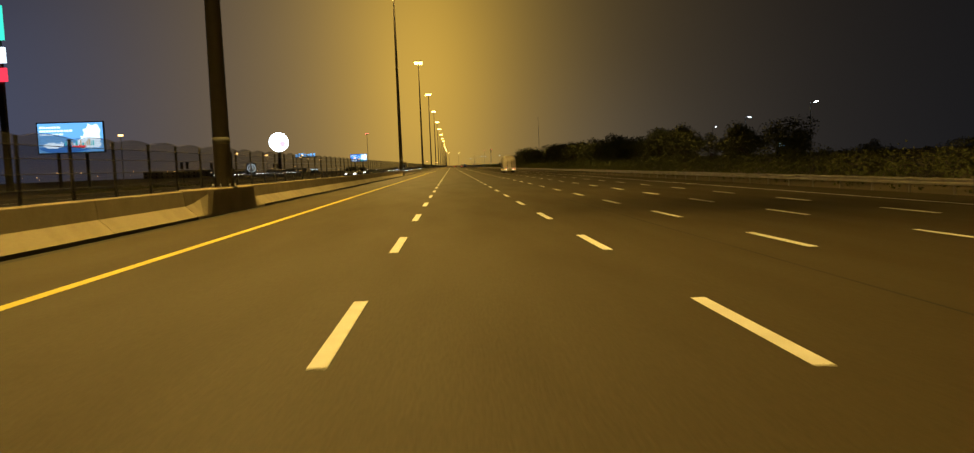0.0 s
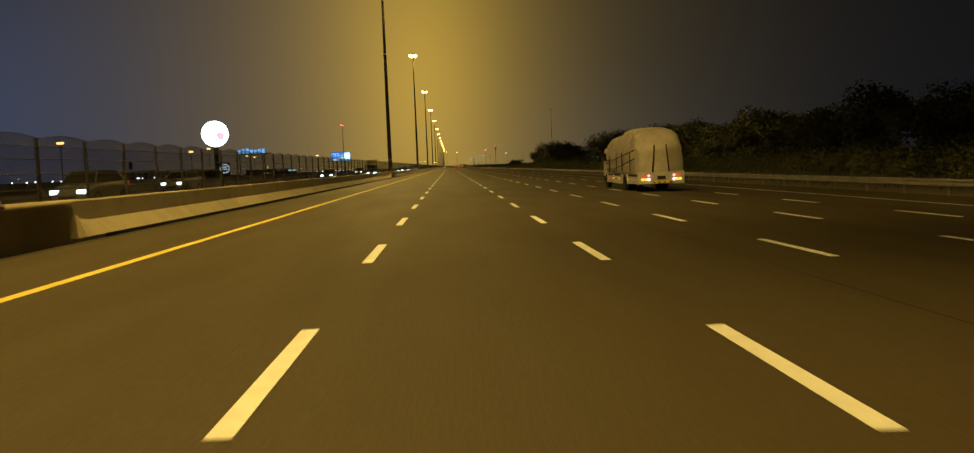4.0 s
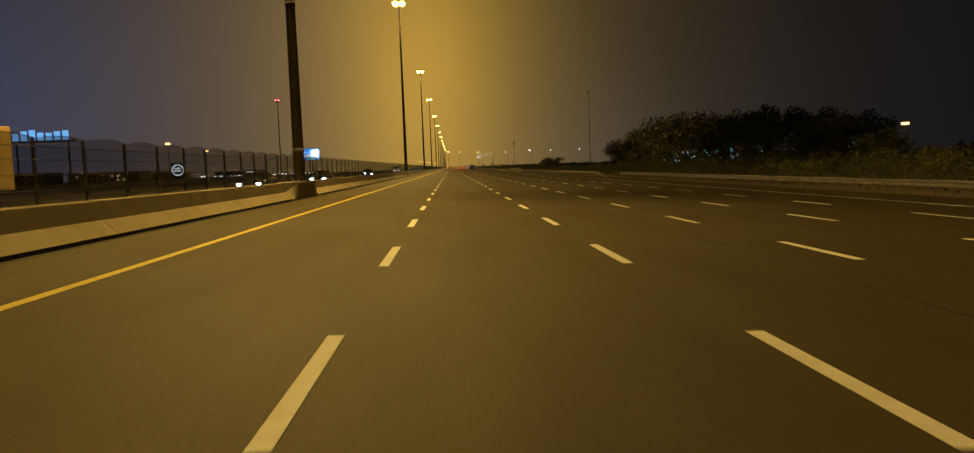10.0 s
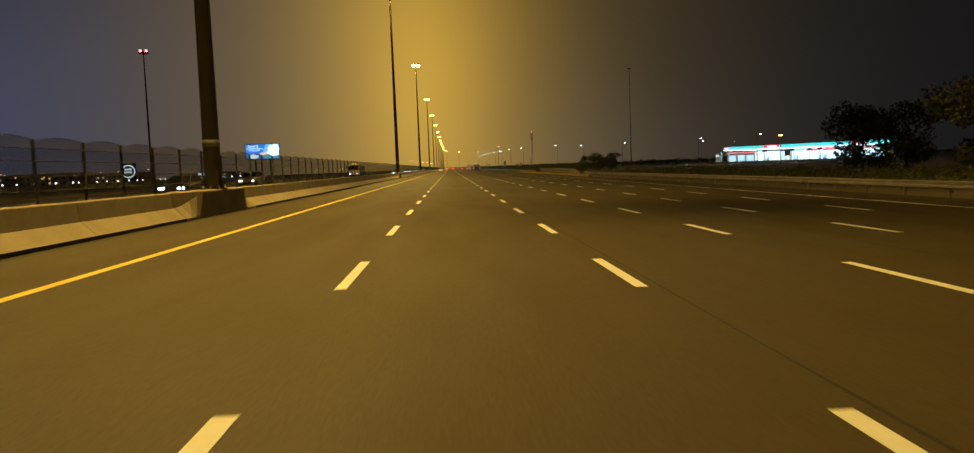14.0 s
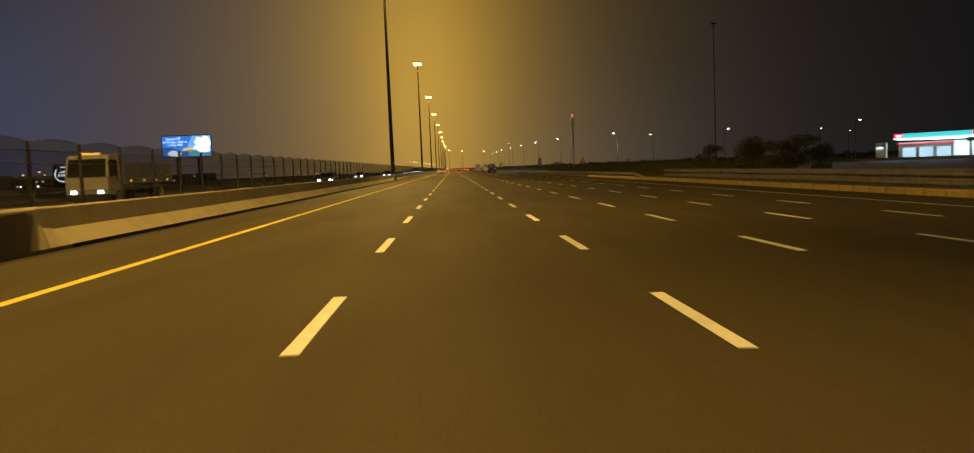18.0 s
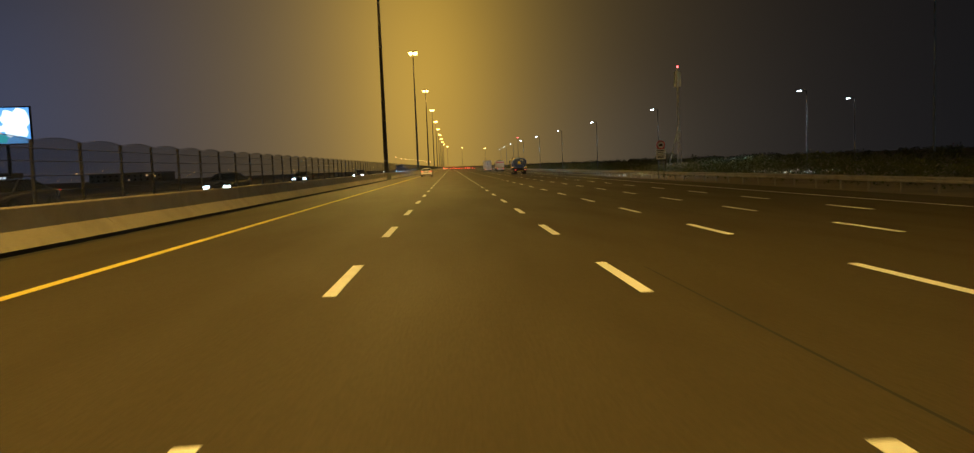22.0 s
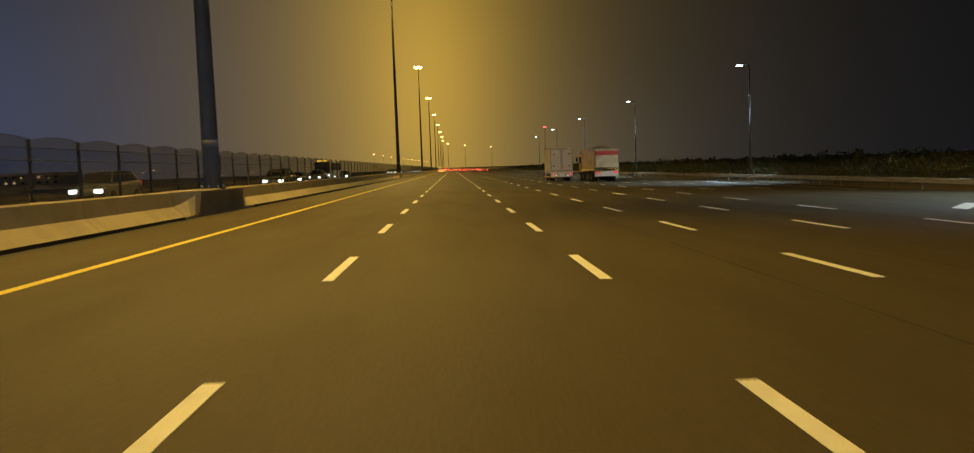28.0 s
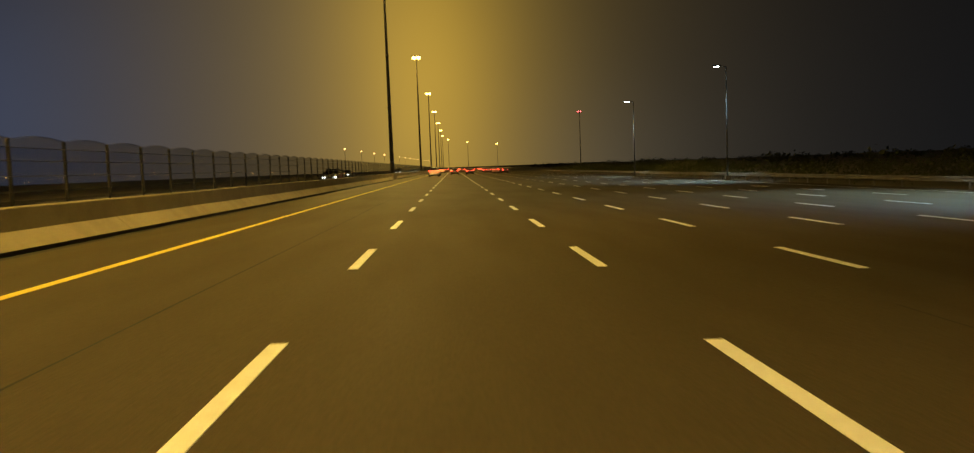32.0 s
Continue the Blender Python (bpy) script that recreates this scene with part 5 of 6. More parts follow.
    if detail:
        pl = part("number_plate", bx(-0.30, 0.30, -0.045, 0.01, 0.725 * k, 0.86 * k, soft=0.004), SIGN_WHITE, car, "white number plate with dark bars")
        part("plate_frame", bx(-0.325, 0.325, -0.04, 0.005, 0.705 * k, 0.88 * k, soft=0.004), BLACK, car)
        for x0, x1 in ((-0.25, -0.20), (-0.15, -0.02), (0.06, 0.11), (0.125, 0.175), (0.19, 0.24)):
            part("bar", bx(x0, x1, -0.049, -0.0455, (0.765 if x1 == -0.02 else 0.75) * k, (0.815 if x1 == -0.02 else 0.835) * k), SIGN_BLACK, pl)
        part("plate_light", bx(-0.06, 0.06, -0.03, 0.01, 0.888 * k, 0.902 * k), E_PLATE, car)
        part("badge", tb((0, -0.03, 0.965 * k), (0, 0.02, 0.965 * k), 0.055, n=16), CHROME, car, "plain round badge")
        seam = bmesh.new()
        for p, q in zip(((-0.60, 0.80), (-0.50, 0.615), (0.50, 0.615)), ((-0.50, 0.615), (0.50, 0.615), (0.60, 0.80))):
            tube(seam, (p[0], -0.004, p[1]), (q[0], -0.004, q[1]), 0.007, n=6)
        part("boot_seam", seam, BLACK, car)
        part("diffuser", bx(-0.76, 0.76, -0.03, 0.25, 0.30, 0.455, soft=0.035), BLACK, car, "black lower bumper")
        part("chrome_strip", bx(-0.70, 0.70, -0.036, 0.0, 0.452, 0.464, soft=0.003), CHROME, car)
        part("boot_lip", bx(-0.70, 0.70, 0.03, 0.16, 1.02 * k, 1.052 * k, soft=0.014), paint, car)
        part("aerial_fin", side_prism(bmesh.new(), [(1.75, top - 0.02), (1.95, top - 0.02), (1.80, top + 0.06)], -0.02, 0.02), paint, car)
    else:
        part("number_plate", bx(-0.27, 0.27, -0.03, 0.02, 0.66 * k, 0.77 * k), SIGN_WHITE, car)
        part("diffuser", bx(-0.78, 0.78, -0.02, 0.2, 0.24, 0.42, soft=0.03), BLACK, car)
    part("grille", bx(-0.40, 0.40, 4.78, 4.90, 0.36, 0.54, soft=0.03), BLACK, car)
    return car


# the white saloon in the lane beside the median
sedan("white saloon with red tail lamps lit and dark windows", CAR_WHITE, (-2.53, 757.8, gz(-2.53)), tail=E_TAIL, name="white_saloon")
for x in (-3.13, -1.93):
    lamp("car_beam", (x, 763.05, 0.68), 19000, (0.26, 0.55, 1.0), 0.06, 70, (88.5, 0, -8))

# ---- lorries ----
def axle(parent, x0, x1, y, r, w, rim=RIM_TAN, twin=False, z=0.0):
    for x, s in ((x0, -1), (x1, 1)):
        wheel(parent, x - s * w / 2, y, r + z, r, w, rim, s, 0, 0.58)
        if twin:
            wheel(parent, x - s * w * 1.65, y, r + z, r, w, rim, s, 0, 0.58)


def chevrons(parent, x0, x1, y, z0, z1):
    pl = part("hazard_plate", bx(x0, x1, y - 0.03, y, z0, z1, soft=0.004), HAZARD, parent, "yellow plate with dark chevrons")
    n = 4
    for i in range(n):
        u = x0 + (x1 - x0) * (i + 0.25) / n
        w = (x1 - x0) / n * 0.36
        part("chevron", side_like(bmesh.new(), [(u, z0 + 0.01), (u + w, z0 + 0.01), (u + 2 * w, (z0 + z1) / 2), (u + w, z1 - 0.01), (u, z1 - 0.01), (u + w, (z0 + z1) / 2)], y - 0.034, y - 0.0305), SIGN_BLACK, pl)


def cab(parent, x0, x1, y0, y1, z0, z1, paint, slope=0.35):
    """A forward-control cab between y0 and its nose at y1."""
    prof = [(y0, z0), (y1 - 0.08, z0), (y1, z0 + 0.25), (y1, z0 + 0.95), (y1 - slope, z1 - 0.12), (y1 - slope - 0.25, z1), (y0, z1)]
    part("cab", side_prism(bmesh.new(), prof, x0, x1, soft=0.06), paint, parent)
    for s, x in ((-1, x0), (1, x1)):
        w = [(y0 + 0.42, z0 + 1.0), (y1 - 0.14, z0 + 1.0), (y1 - slope - 0.05, z1 - 0.28), (y0 + 0.42, z1 - 0.28)]
        part("side_window", side_prism(bmesh.new(), w, x - 0.012, x + 0.012), GLASS, parent)
        part("door_seam", bx(x - 0.006, x + 0.006, y0 + 0.36, y0 + 0.375, z0 + 0.2, z1 - 0.25), BLACK, parent)
        part("door_handle", bx(x - 0.03, x + 0.03, y0 + 0.45, y0 + 0.62, z0 + 0.82, z0 + 0.87, soft=0.01), BLACK, parent)
        m = part("mirror", bx(x + s * 0.22 - 0.1, x + s * 0.22 + 0.1, y1 + 0.02, y1 + 0.14, z1 - 0.85, z1 - 0.35, soft=0.03), BLACK, parent)
        part("mirror_arm", tb((x, y1 - 0.15, z1 - 0.5), (x + s * 0.2, y1 + 0.05, z1 - 0.5), 0.018, n=6), BLACK, m)
        part("headlamp", bx(x - s * 0.42 - 0.16, x - s * 0.42 + 0.16, y1 - 0.03, y1 + 0.02, z0 + 0.12, z0 + 0.32, soft=0.02), E_HEAD_DIM, parent)
    part("windscreen", quad_panel(bmesh.new(), [(x1 - 0.12, y1 + 0.005, z0 + 1.0), (x0 + 0.12, y1 + 0.005, z0 + 1.0), (x0 + 0.16, y1 - slope + 0.02, z1 - 0.2), (x1 - 0.16, y1 - slope + 0.02, z1 - 0.2)], 0.02), GLASS, parent)
    part("bumper", bx(x0 - 0.01, x1 + 0.01, y1 - 0.25, y1 + 0.06, z0 - 0.25, z0 + 0.1, soft=0.04), UNDER, parent)


def chassis(parent, x0, x1, y0, y1, z0, z1):
    for x in (x0, x1):
        part("chassis_rail", bx(x - 0.05, x + 0.05, y0, y1, z0, z1, soft=0.01), UNDER, parent)
    for i in range(4):
        y = y0 + (y1 - y0) * (i + 0.5) / 4
        part("cross_member", bx(x0 - 0.4, x1 + 0.4, y - 0.06, y + 0.06, z0 + 0.02, z1 + 0.05), UNDER, parent)


# tarpaulin-covered flatbed
lorry = thing("tarpaulin_lorry", "white flatbed lorry with a roped pale tarpaulin over its bulky load", "lorry", at=(12.62, 155.0, gz(12.6)))
chassis(lorry, -0.42, 0.42, 0.3, 9.3, 0.62, 0.88)
part("deck", bx(-1.22, 1.22, 0, 8.15, 0.92, 1.06, soft=0.02), TRUCK_WHITE, lorry)
for s in (-1, 1):
    for y0, y1 in ((0.05, 2.5), (4.2, 6.2), (6.25, 8.1)):
        for z, h in ((0.48, 0.07), (0.635, 0.07), (0.77, 0.045)):
            part("side_board", bx(s * 1.22 - 0.03, s * 1.22 + 0.03, y0, y1, z - h, z + h, soft=0.012), TRUCK_WHITE, lorry)
        part("shadow_panel", bx(s * 1.19 - 0.01, s * 1.19 + 0.01, y0, y1, 0.82, 0.92), UNDER, lorry)
        for y in (y0, y1):
            part("stanchion", bx(s * 1.215 - 0.045, s * 1.215 + 0.045, y - 0.04, y + 0.04, 0.40, 1.06, soft=0.01), TRUCK_WHITE, lorry)
    part("mudguard", side_prism(bmesh.new(), [(2.53, 0.42), (2.68, 0.98), (3.0, 1.14), (3.7, 1.14), (4.02, 0.98), (4.17, 0.42), (4.08, 0.42), (3.93, 0.92), (3.65, 1.06), (3.05, 1.06), (2.77, 0.92), (2.62, 0.42)],
                                s * 0.9, s * 1.25), TRUCK_WHITE, lorry)
    for y, m in ((7.8, E_TAIL), (6.15, E_AMBER), (4.55, E_AMBER), (2.35, E_AMBER), (1.0, E_TAIL)):
        part("marker_lamp", bx(s * 1.27 - 0.015, s * 1.27 + 0.015, y - 0.06, y + 0.06, 0.63, 0.70, soft=0.01), m, lorry)
    part("name_board", bx(s * 1.255 - 0.01, s * 1.255 + 0.01, 4.95, 5.85, 0.62, 0.73), HAZARD, lorry)
    for i in range(6):
        part("bar", bx(s * 1.266 - 0.003, s * 1.266 + 0.003, 5.0 + i * 0.14, 5.09 + i * 0.14, 0.645, 0.705), SIGN_BLACK, lorry)
part("rear_bar", bx(-1.24, 1.24, -0.06, 0.04, 0.42, 1.06, soft=0.02), TRUCK_WHITE, lorry)
for s in (-1, 1):
    for x, z, m in ((0.92, 0.86, E_TAIL), (0.68, 0.86, E_TAIL_HOT), (1.02, 0.66, E_AMBER), (0.84, 0.66, E_AMBER), (0.68, 0.66, E_PLATE)):
        part("rear_lamp", tb((s * x, -0.10, z), (s * x, -0.05, z), 0.065, n=12), m, lorry)
part("number_plate", bx(-0.22, 0.22, -0.085, -0.062, 0.66, 0.84), SIGN_BLACK, lorry, "unlit dark plate")
chevrons(lorry, -0.6, 0.6, -0.062, 0.45, 0.56)
axle(lorry, -1.22, 1.22, 3.35, 0.47, 0.28, UNDER, True)
axle(lorry, -1.18, 1.18, 8.75, 0.47, 0.28, UNDER)
cab(lorry, -1.14, 1.14, 8.22, 9.8, 0.72, 2.50, TRUCK_WHITE, 0.28)
bm = bmesh.new()
trng = random.Random(5)
ny, nu = 110, 72
rows = []
for j in range(ny + 1):
    y = -0.02 + 8.18 * j / ny
    end = min(1.0, j / 6.0, 0.86 + (ny - j) / 10.0)
    row = []
    for i in range(nu + 1):
        a = math.pi * i / nu
        ca, sa = math.cos(a), math.sin(a)
        hw = 1.26 + 0.05 * noise.noise((y * 0.9, a * 2, 1)) - 0.10 * (1 - end)
        hh = (float(np.interp(y, [0, 0.8, 1.8, 3.2, 4.1, 4.7, 5.2, 6.4, 7.6, 8.2], [1.80, 2.26, 2.46, 2.42, 2.34, 2.16, 2.24, 2.14, 2.06, 2.02])) + 0.16 * noise.noise((y * 0.8, 3.1, 2))) * (0.88 + 0.12 * end)
        x = -hw * math.copysign(abs(ca) ** 0.34, ca)
        z = 1.02 + hh * abs(sa) ** 0.42
        k = 0.06 * noise.noise((y * 2.1, x * 2.0, z * 2.0)) + 0.035 * noise.noise((y * 5, x * 4, z * 2.2)) + 0.16 * (0.5 - abs(noise.noise((y * 1.9 + z * 1.9, x * 1.3, 7.0)))) ** 3 + 0.10 * (0.5 - abs(noise.noise((y * 1.1 - z * 2.3, x * 1.1, 3.0)))) ** 3
        row.append(bm.verts.new((x * (1 + k), y + 0.05 * noise.noise((x * 2, z * 2, 9)), z + k * 0.8)))
    rows.append(row)
for r0, r1 in zip(rows, rows[1:]):
    for i in range(nu):
        bm.faces.new((r0[i], r0[i + 1], r1[i + 1], r1[i]))
bm.faces.new(rows[0]), bm.faces.new(rows[-1][::-1])
bmesh.ops.recalc_face_normals(bm, faces=bm.faces)
part("tarpaulin", bm, CANVAS, lorry, "crumpled pale tarpaulin", smooth=True)
for s in (-1, 1):
    for z0, z1, z2 in ((1.20, 1.42, 1.9), (1.75, 1.95, 2.35)):
        bm = bmesh.new()
        pts = [(s * 1.36, 8.0, z0), (s * 1.385, 5.6, z0 + 0.03), (s * 1.39, 3.6, z1 - 0.02), (s * 1.38, 0.2, z2 - 0.1)]
        for p, q in zip(pts, pts[1:]):
            tube(bm, p, q, 0.026, n=6)
        part("rope", bm, ROPE, lorry)
    for y in (1.4, 3.4, 4.9, 7.0):
        part("strap", tb((s * 1.345, y, 1.1), (s * 1.335, y + trng.uniform(-0.1, 0.1), trng.uniform(1.8, 2.2)), 0.026, n=6), ROPE, lorry)
for x in (-0.5, 0.4):
    part("strap", tb((x, -0.12, 1.05), (x * 0.7, -0.05, 2.5), 0.03, n=6), ROPE, lorry)

# white box lorry
van = thing("box_lorry", "white box lorry with closed double rear doors and lit tail lamps", "lorry", at=(13.70, 889.0, gz(13.7)))
chassis(van, -0.38, 0.38, 0.2, 6.2, 0.55, 0.78)
BX0, BX1, BL, BZ0, BZ1 = -1.24, 1.24, 5.3, 0.98, 3.58
part("box_body", bx(BX0, BX1, 0.04, BL, BZ0, BZ1, soft=0.025), BOX_WHITE, van, "pale insulated box body")
for s in (-1, 1):
    x = s * 1.245
    part("bottom_rail", bx(x - 0.015, x + 0.015, 0.05, BL - 0.02, BZ0 - 0.02, BZ0 + 0.12, soft=0.008), TRUCK_WHITE, van)
    part("top_rail", bx(x - 0.015, x + 0.015, 0.05, BL - 0.02, BZ1 - 0.09, BZ1 + 0.02, soft=0.008), TRUCK_WHITE, van)
    part("side_guard", bx(x - 0.03, x + 0.03, 0.3, BL, 0.44, 0.53, soft=0.01), HAZARD, van, "yellow side guard rail")
    for y in (0.5, 2.2, 3.9):
        part("guard_bracket", bx(x - 0.06, x + 0.0, y, y + 0.06, 0.44, 0.98), UNDER, van)
    for y in (0.6, 2.6, 4.7):
        part("marker_lamp", tb((x, y, 1.25), (x + s * 0.02, y, 1.25), 0.045, n=8), BLACK, van)
for s in (-1, 1):
    x0, x1 = (0.03, 1.20) if s > 0 else (-1.20, -0.03)
    door = part("rear_door", bx(x0, x1, -0.01, 0.05, 1.12, 3.48, soft=0.015), BOX_WHITE, van, "scuffed rear door")
    part("door_seal", bx(x0 + 0.02, x1 - 0.02, -0.016, -0.011, 1.14, 1.18), BLACK, door)
    for z in (1.14, 3.44):
        part("seal", bx(x0 + 0.01, x1 - 0.01, -0.018, -0.012, z, z + 0.035), BLACK, door)
    for x in (x0 + 0.015, x1 - 0.05):
        part("seal", bx(x, x + 0.035, -0.018, -0.012, 1.14, 3.47), BLACK, door)
    part("lock_rod", tb((s * 0.14, -0.04, 1.1), (s * 0.14, -0.04, 3.5), 0.018, n=8), STEEL, door)
    for z in (1.5, 2.3, 3.1):
        part("hinge", bx(s * 1.16 - 0.09, s * 1.16 + 0.05, -0.035, 0.0, z - 0.05, z + 0.05, soft=0.01), STEEL, door)
        part("rod_clip", bx(s * 0.14 - 0.04, s * 0.14 + 0.04, -0.06, -0.01, z - 0.03, z + 0.03, soft=0.008), STEEL, door)
    part("handle", bx(s * 0.34 - 0.16, s * 0.34 + 0.16, -0.06, -0.03, 1.58, 1.62, soft=0.01), STEEL, door)
    for z in (1.62, 3.0):
        part("warning_triangle", side_like(bmesh.new(), [(s * 0.85 - 0.11, z), (s * 0.85 + 0.11, z), (s * 0.85, z + (0.19 if z < 2 else -0.19))], -0.018, -0.012), SIGN_BLACK, door)
part("rear_frame", bx(-1.24, 1.24, -0.02, 0.06, 0.90, 1.12, soft=0.01), BOX_WHITE, van)
for x0, x1 in ((-1.16, -0.06), (0.06, 1.16)):
    chevrons(van, x0, x1, -0.02, 1.03, 1.09)
part("rear_panel", bx(-1.22, 1.22, 0.0, 0.10, 0.45, 0.90, soft=0.015), TRUCK_WHITE, van)
part("number_plate", bx(-0.26, 0.26, -0.02, 0.0, 0.50, 0.86), BOX_WHITE, van, "blank pale plate")
for s in (-1, 1):
    part("tail_lamp", bx(s * 0.92 - 0.17, s * 0.92 + 0.17, -0.04, 0.0, 0.70, 0.84, soft=0.015), E_TAIL, van, "glowing red tail lamp")
    part("reverse_lamp", bx(s * 0.92 - 0.06, s * 0.92 + 0.06, -0.05, -0.035, 0.73, 0.81, soft=0.01), E_TAIL_HOT, van)
    part("plate_lamp", bx(s * 0.62 - 0.05, s * 0.62 + 0.05, -0.05, 0.0, 0.60, 0.66, soft=0.01), E_PLATE, van)
    chevrons(van, s * 0.92 - 0.26, s * 0.92 + 0.26, 0.0, 0.42, 0.54)
axle(van, -1.10, 1.10, 1.55, 0.39, 0.22, UNDER, True)
axle(van, -1.06, 1.06, 4.95, 0.39, 0.22, UNDER)
cab(van, -1.02, 1.02, 5.35, 6.75, 0.50, 2.38, TRUCK_WHITE, 0.28)

# tanker
def softened(outline, rounds=2):
    """An outline with its corners cut, twice as many points each round."""
    for _ in range(rounds):
        cut = []
        for (xa, za), (xb, zb) in zip(outline, outline[1:] + outline[:1]):
            cut += [(xa * 0.78 + xb * 0.22, za * 0.78 + zb * 0.22), (xa * 0.22 + xb * 0.78, za * 0.22 + zb * 0.78)]
        outline = cut
    return outline


tank = thing("water_tanker", "yellow-cabbed tanker lorry with a dark blue tank and amber side lamps", "lorry", at=(14.95, 781.3, gz(14.9)))
chassis(tank, -0.42, 0.42, 0.2, 8.0, 0.75, 1.02)
bm = bmesh.new()
rings = []
for y, k in ((0.02, 0.93), (0.05, 0.975), (0.12, 1.0), (3.6, 1.0), (5.25, 1.0), (5.4, 0.95), (5.46, 0.8)):
    half = [(1.26, 2.62), (1.25, 2.02), (0.86, 1.38), (0.40, 1.22), (-0.40, 1.22), (-0.86, 1.38), (-1.25, 2.02), (-1.26, 2.62), (-0.86, 3.10), (0.86, 3.10)]
    rings.append([bm.verts.new((x * k, y, 2.15 + (z - 2.15) * k)) for x, z in softened(half)])
for r0, r1 in zip(rings, rings[1:]):
    for i in range(len(r0)):
        bm.faces.new((r0[i], r0[(i + 1) % len(r0)], r1[(i + 1) % len(r0)], r1[i]))
bm.faces.new(rings[0]), bm.faces.new(rings[-1][::-1])
bmesh.ops.recalc_face_normals(bm, faces=bm.faces)
vessel = part("tank", bm, TANK_BLUE, tank, "dark blue oval tank", smooth=True)
for s in (-1, 1):
    part("tank_band", bx(s * 1.26 - 0.03, s * 1.26 + 0.03, 0.5, 5.2, 2.28, 2.40, soft=0.02), TANK_STEEL, vessel, "pale steel band")
    part("side_rail", bx(s * 1.24 - 0.04, s * 1.24 + 0.04, 0.3, 5.3, 1.42, 1.52, soft=0.02), TANK_STEEL, vessel)
    part("pale_stripe", bx(s * 1.265 - 0.012, s * 1.265 + 0.012, 2.0, 4.4, 2.50, 2.62, soft=0.008), BOX_WHITE, vessel)
part("catwalk", bx(-0.35, 0.35, 0.3, 5.2, 3.08, 3.12), STEEL, vessel)
for y in (1.0, 2.8, 4.6):
    part("manhole", tb((0, y, 3.1), (0, y, 3.26), 0.28, n=16), STEEL, vessel)
part("rear_patch", side_like(bmesh.new(), [(-0.45, 2.10), (0.12, 2.10), (0.12, 2.32), (-0.06, 2.32), (-0.06, 2.48), (-0.38, 2.48), (-0.38, 2.32), (-0.45, 2.32)], -0.01, 0.03), HAZARD, vessel, "yellow painted emblem shape")
part("bar", bx(-0.50, 0.16, -0.01, 0.03, 1.96, 2.04), HAZARD, vessel)
for z in (2.66, 2.80):
    part("bar", bx(0.05, 0.62, -0.005, 0.05, z, z + 0.06), SIGN_WHITE, vessel)
for s in (-1, 1):
    part("side_skirt", bx(s * 1.22 - 0.02, s * 1.22 + 0.02, 3.3, 5.5, 0.62, 0.74, soft=0.01), HAZARD, tank)
    part("mudguard", side_prism(bmesh.new(), [(0.55, 0.9), (0.7, 1.18), (2.95, 1.18), (3.1, 0.9), (3.04, 0.9), (2.92, 1.12), (0.73, 1.12), (0.61, 0.9)], s * 0.72, s * 1.24), UNDER, tank)
    for y in (0.5, 1.6, 2.7, 3.9, 5.0):
        part("marker_lamp", bx(s * 1.27 - 0.02, s * 1.27 + 0.02, y - 0.07, y + 0.07, 1.26, 1.38, soft=0.02), E_AMBER, tank, "bright amber side lamp")
    part("tail_lamp", bx(s * 0.95 - 0.16, s * 0.95 + 0.16, -0.12, -0.06, 0.82, 0.95, soft=0.015), E_TAIL, tank, "glowing red tail lamp")
    part("tail_core", bx(s * 0.95 - 0.06, s * 0.95 + 0.06, -0.13, -0.115, 0.85, 0.92, soft=0.01), E_TAIL_HOT, tank)
    part("ladder_rail", tb((s * 0.2 + 0.75, -0.06, 0.9), (s * 0.2 + 0.75, -0.02, 3.0), 0.02, n=6), STEEL, tank)
for i in range(6):
    part("ladder_rung", tb((0.55, -0.05, 1.1 + i * 0.3), (0.95, -0.05, 1.1 + i * 0.3), 0.015, n=6), STEEL, tank)
part("rear_bumper", bx(-1.2, 1.2, -0.08, 0.06, 0.55, 0.98, soft=0.02), UNDER, tank)
chevrons(tank, -0.6, 0.6, -0.082, 0.58, 0.68)
part("pump_box", bx(-1.2, 1.2, 5.5, 5.9, 0.9, 2.3, soft=0.03), UNDER, tank)
part("exhaust_stack", tb((-0.95, 5.75, 1.2), (-0.95, 5.75, 3.35), 0.07, n=10), BLACK, tank)
part("beacon", tb((-0.6, 6.6, 3.02), (-0.6, 6.6, 3.16), 0.07, n=10), E_AMBER, tank)
axle(tank, -1.24, 1.24, 1.25, 0.52, 0.30, RIM_TAN, True)
axle(tank, -1.24, 1.24, 2.55, 0.52, 0.30, RIM_TAN, True)
axle(tank, -1.22, 1.22, 6.75, 0.52, 0.32, RIM_TAN)
cab(tank, -1.2, 1.2, 5.95, 7.9, 0.98, 3.05, TRUCK_YELLOW, 0.22)

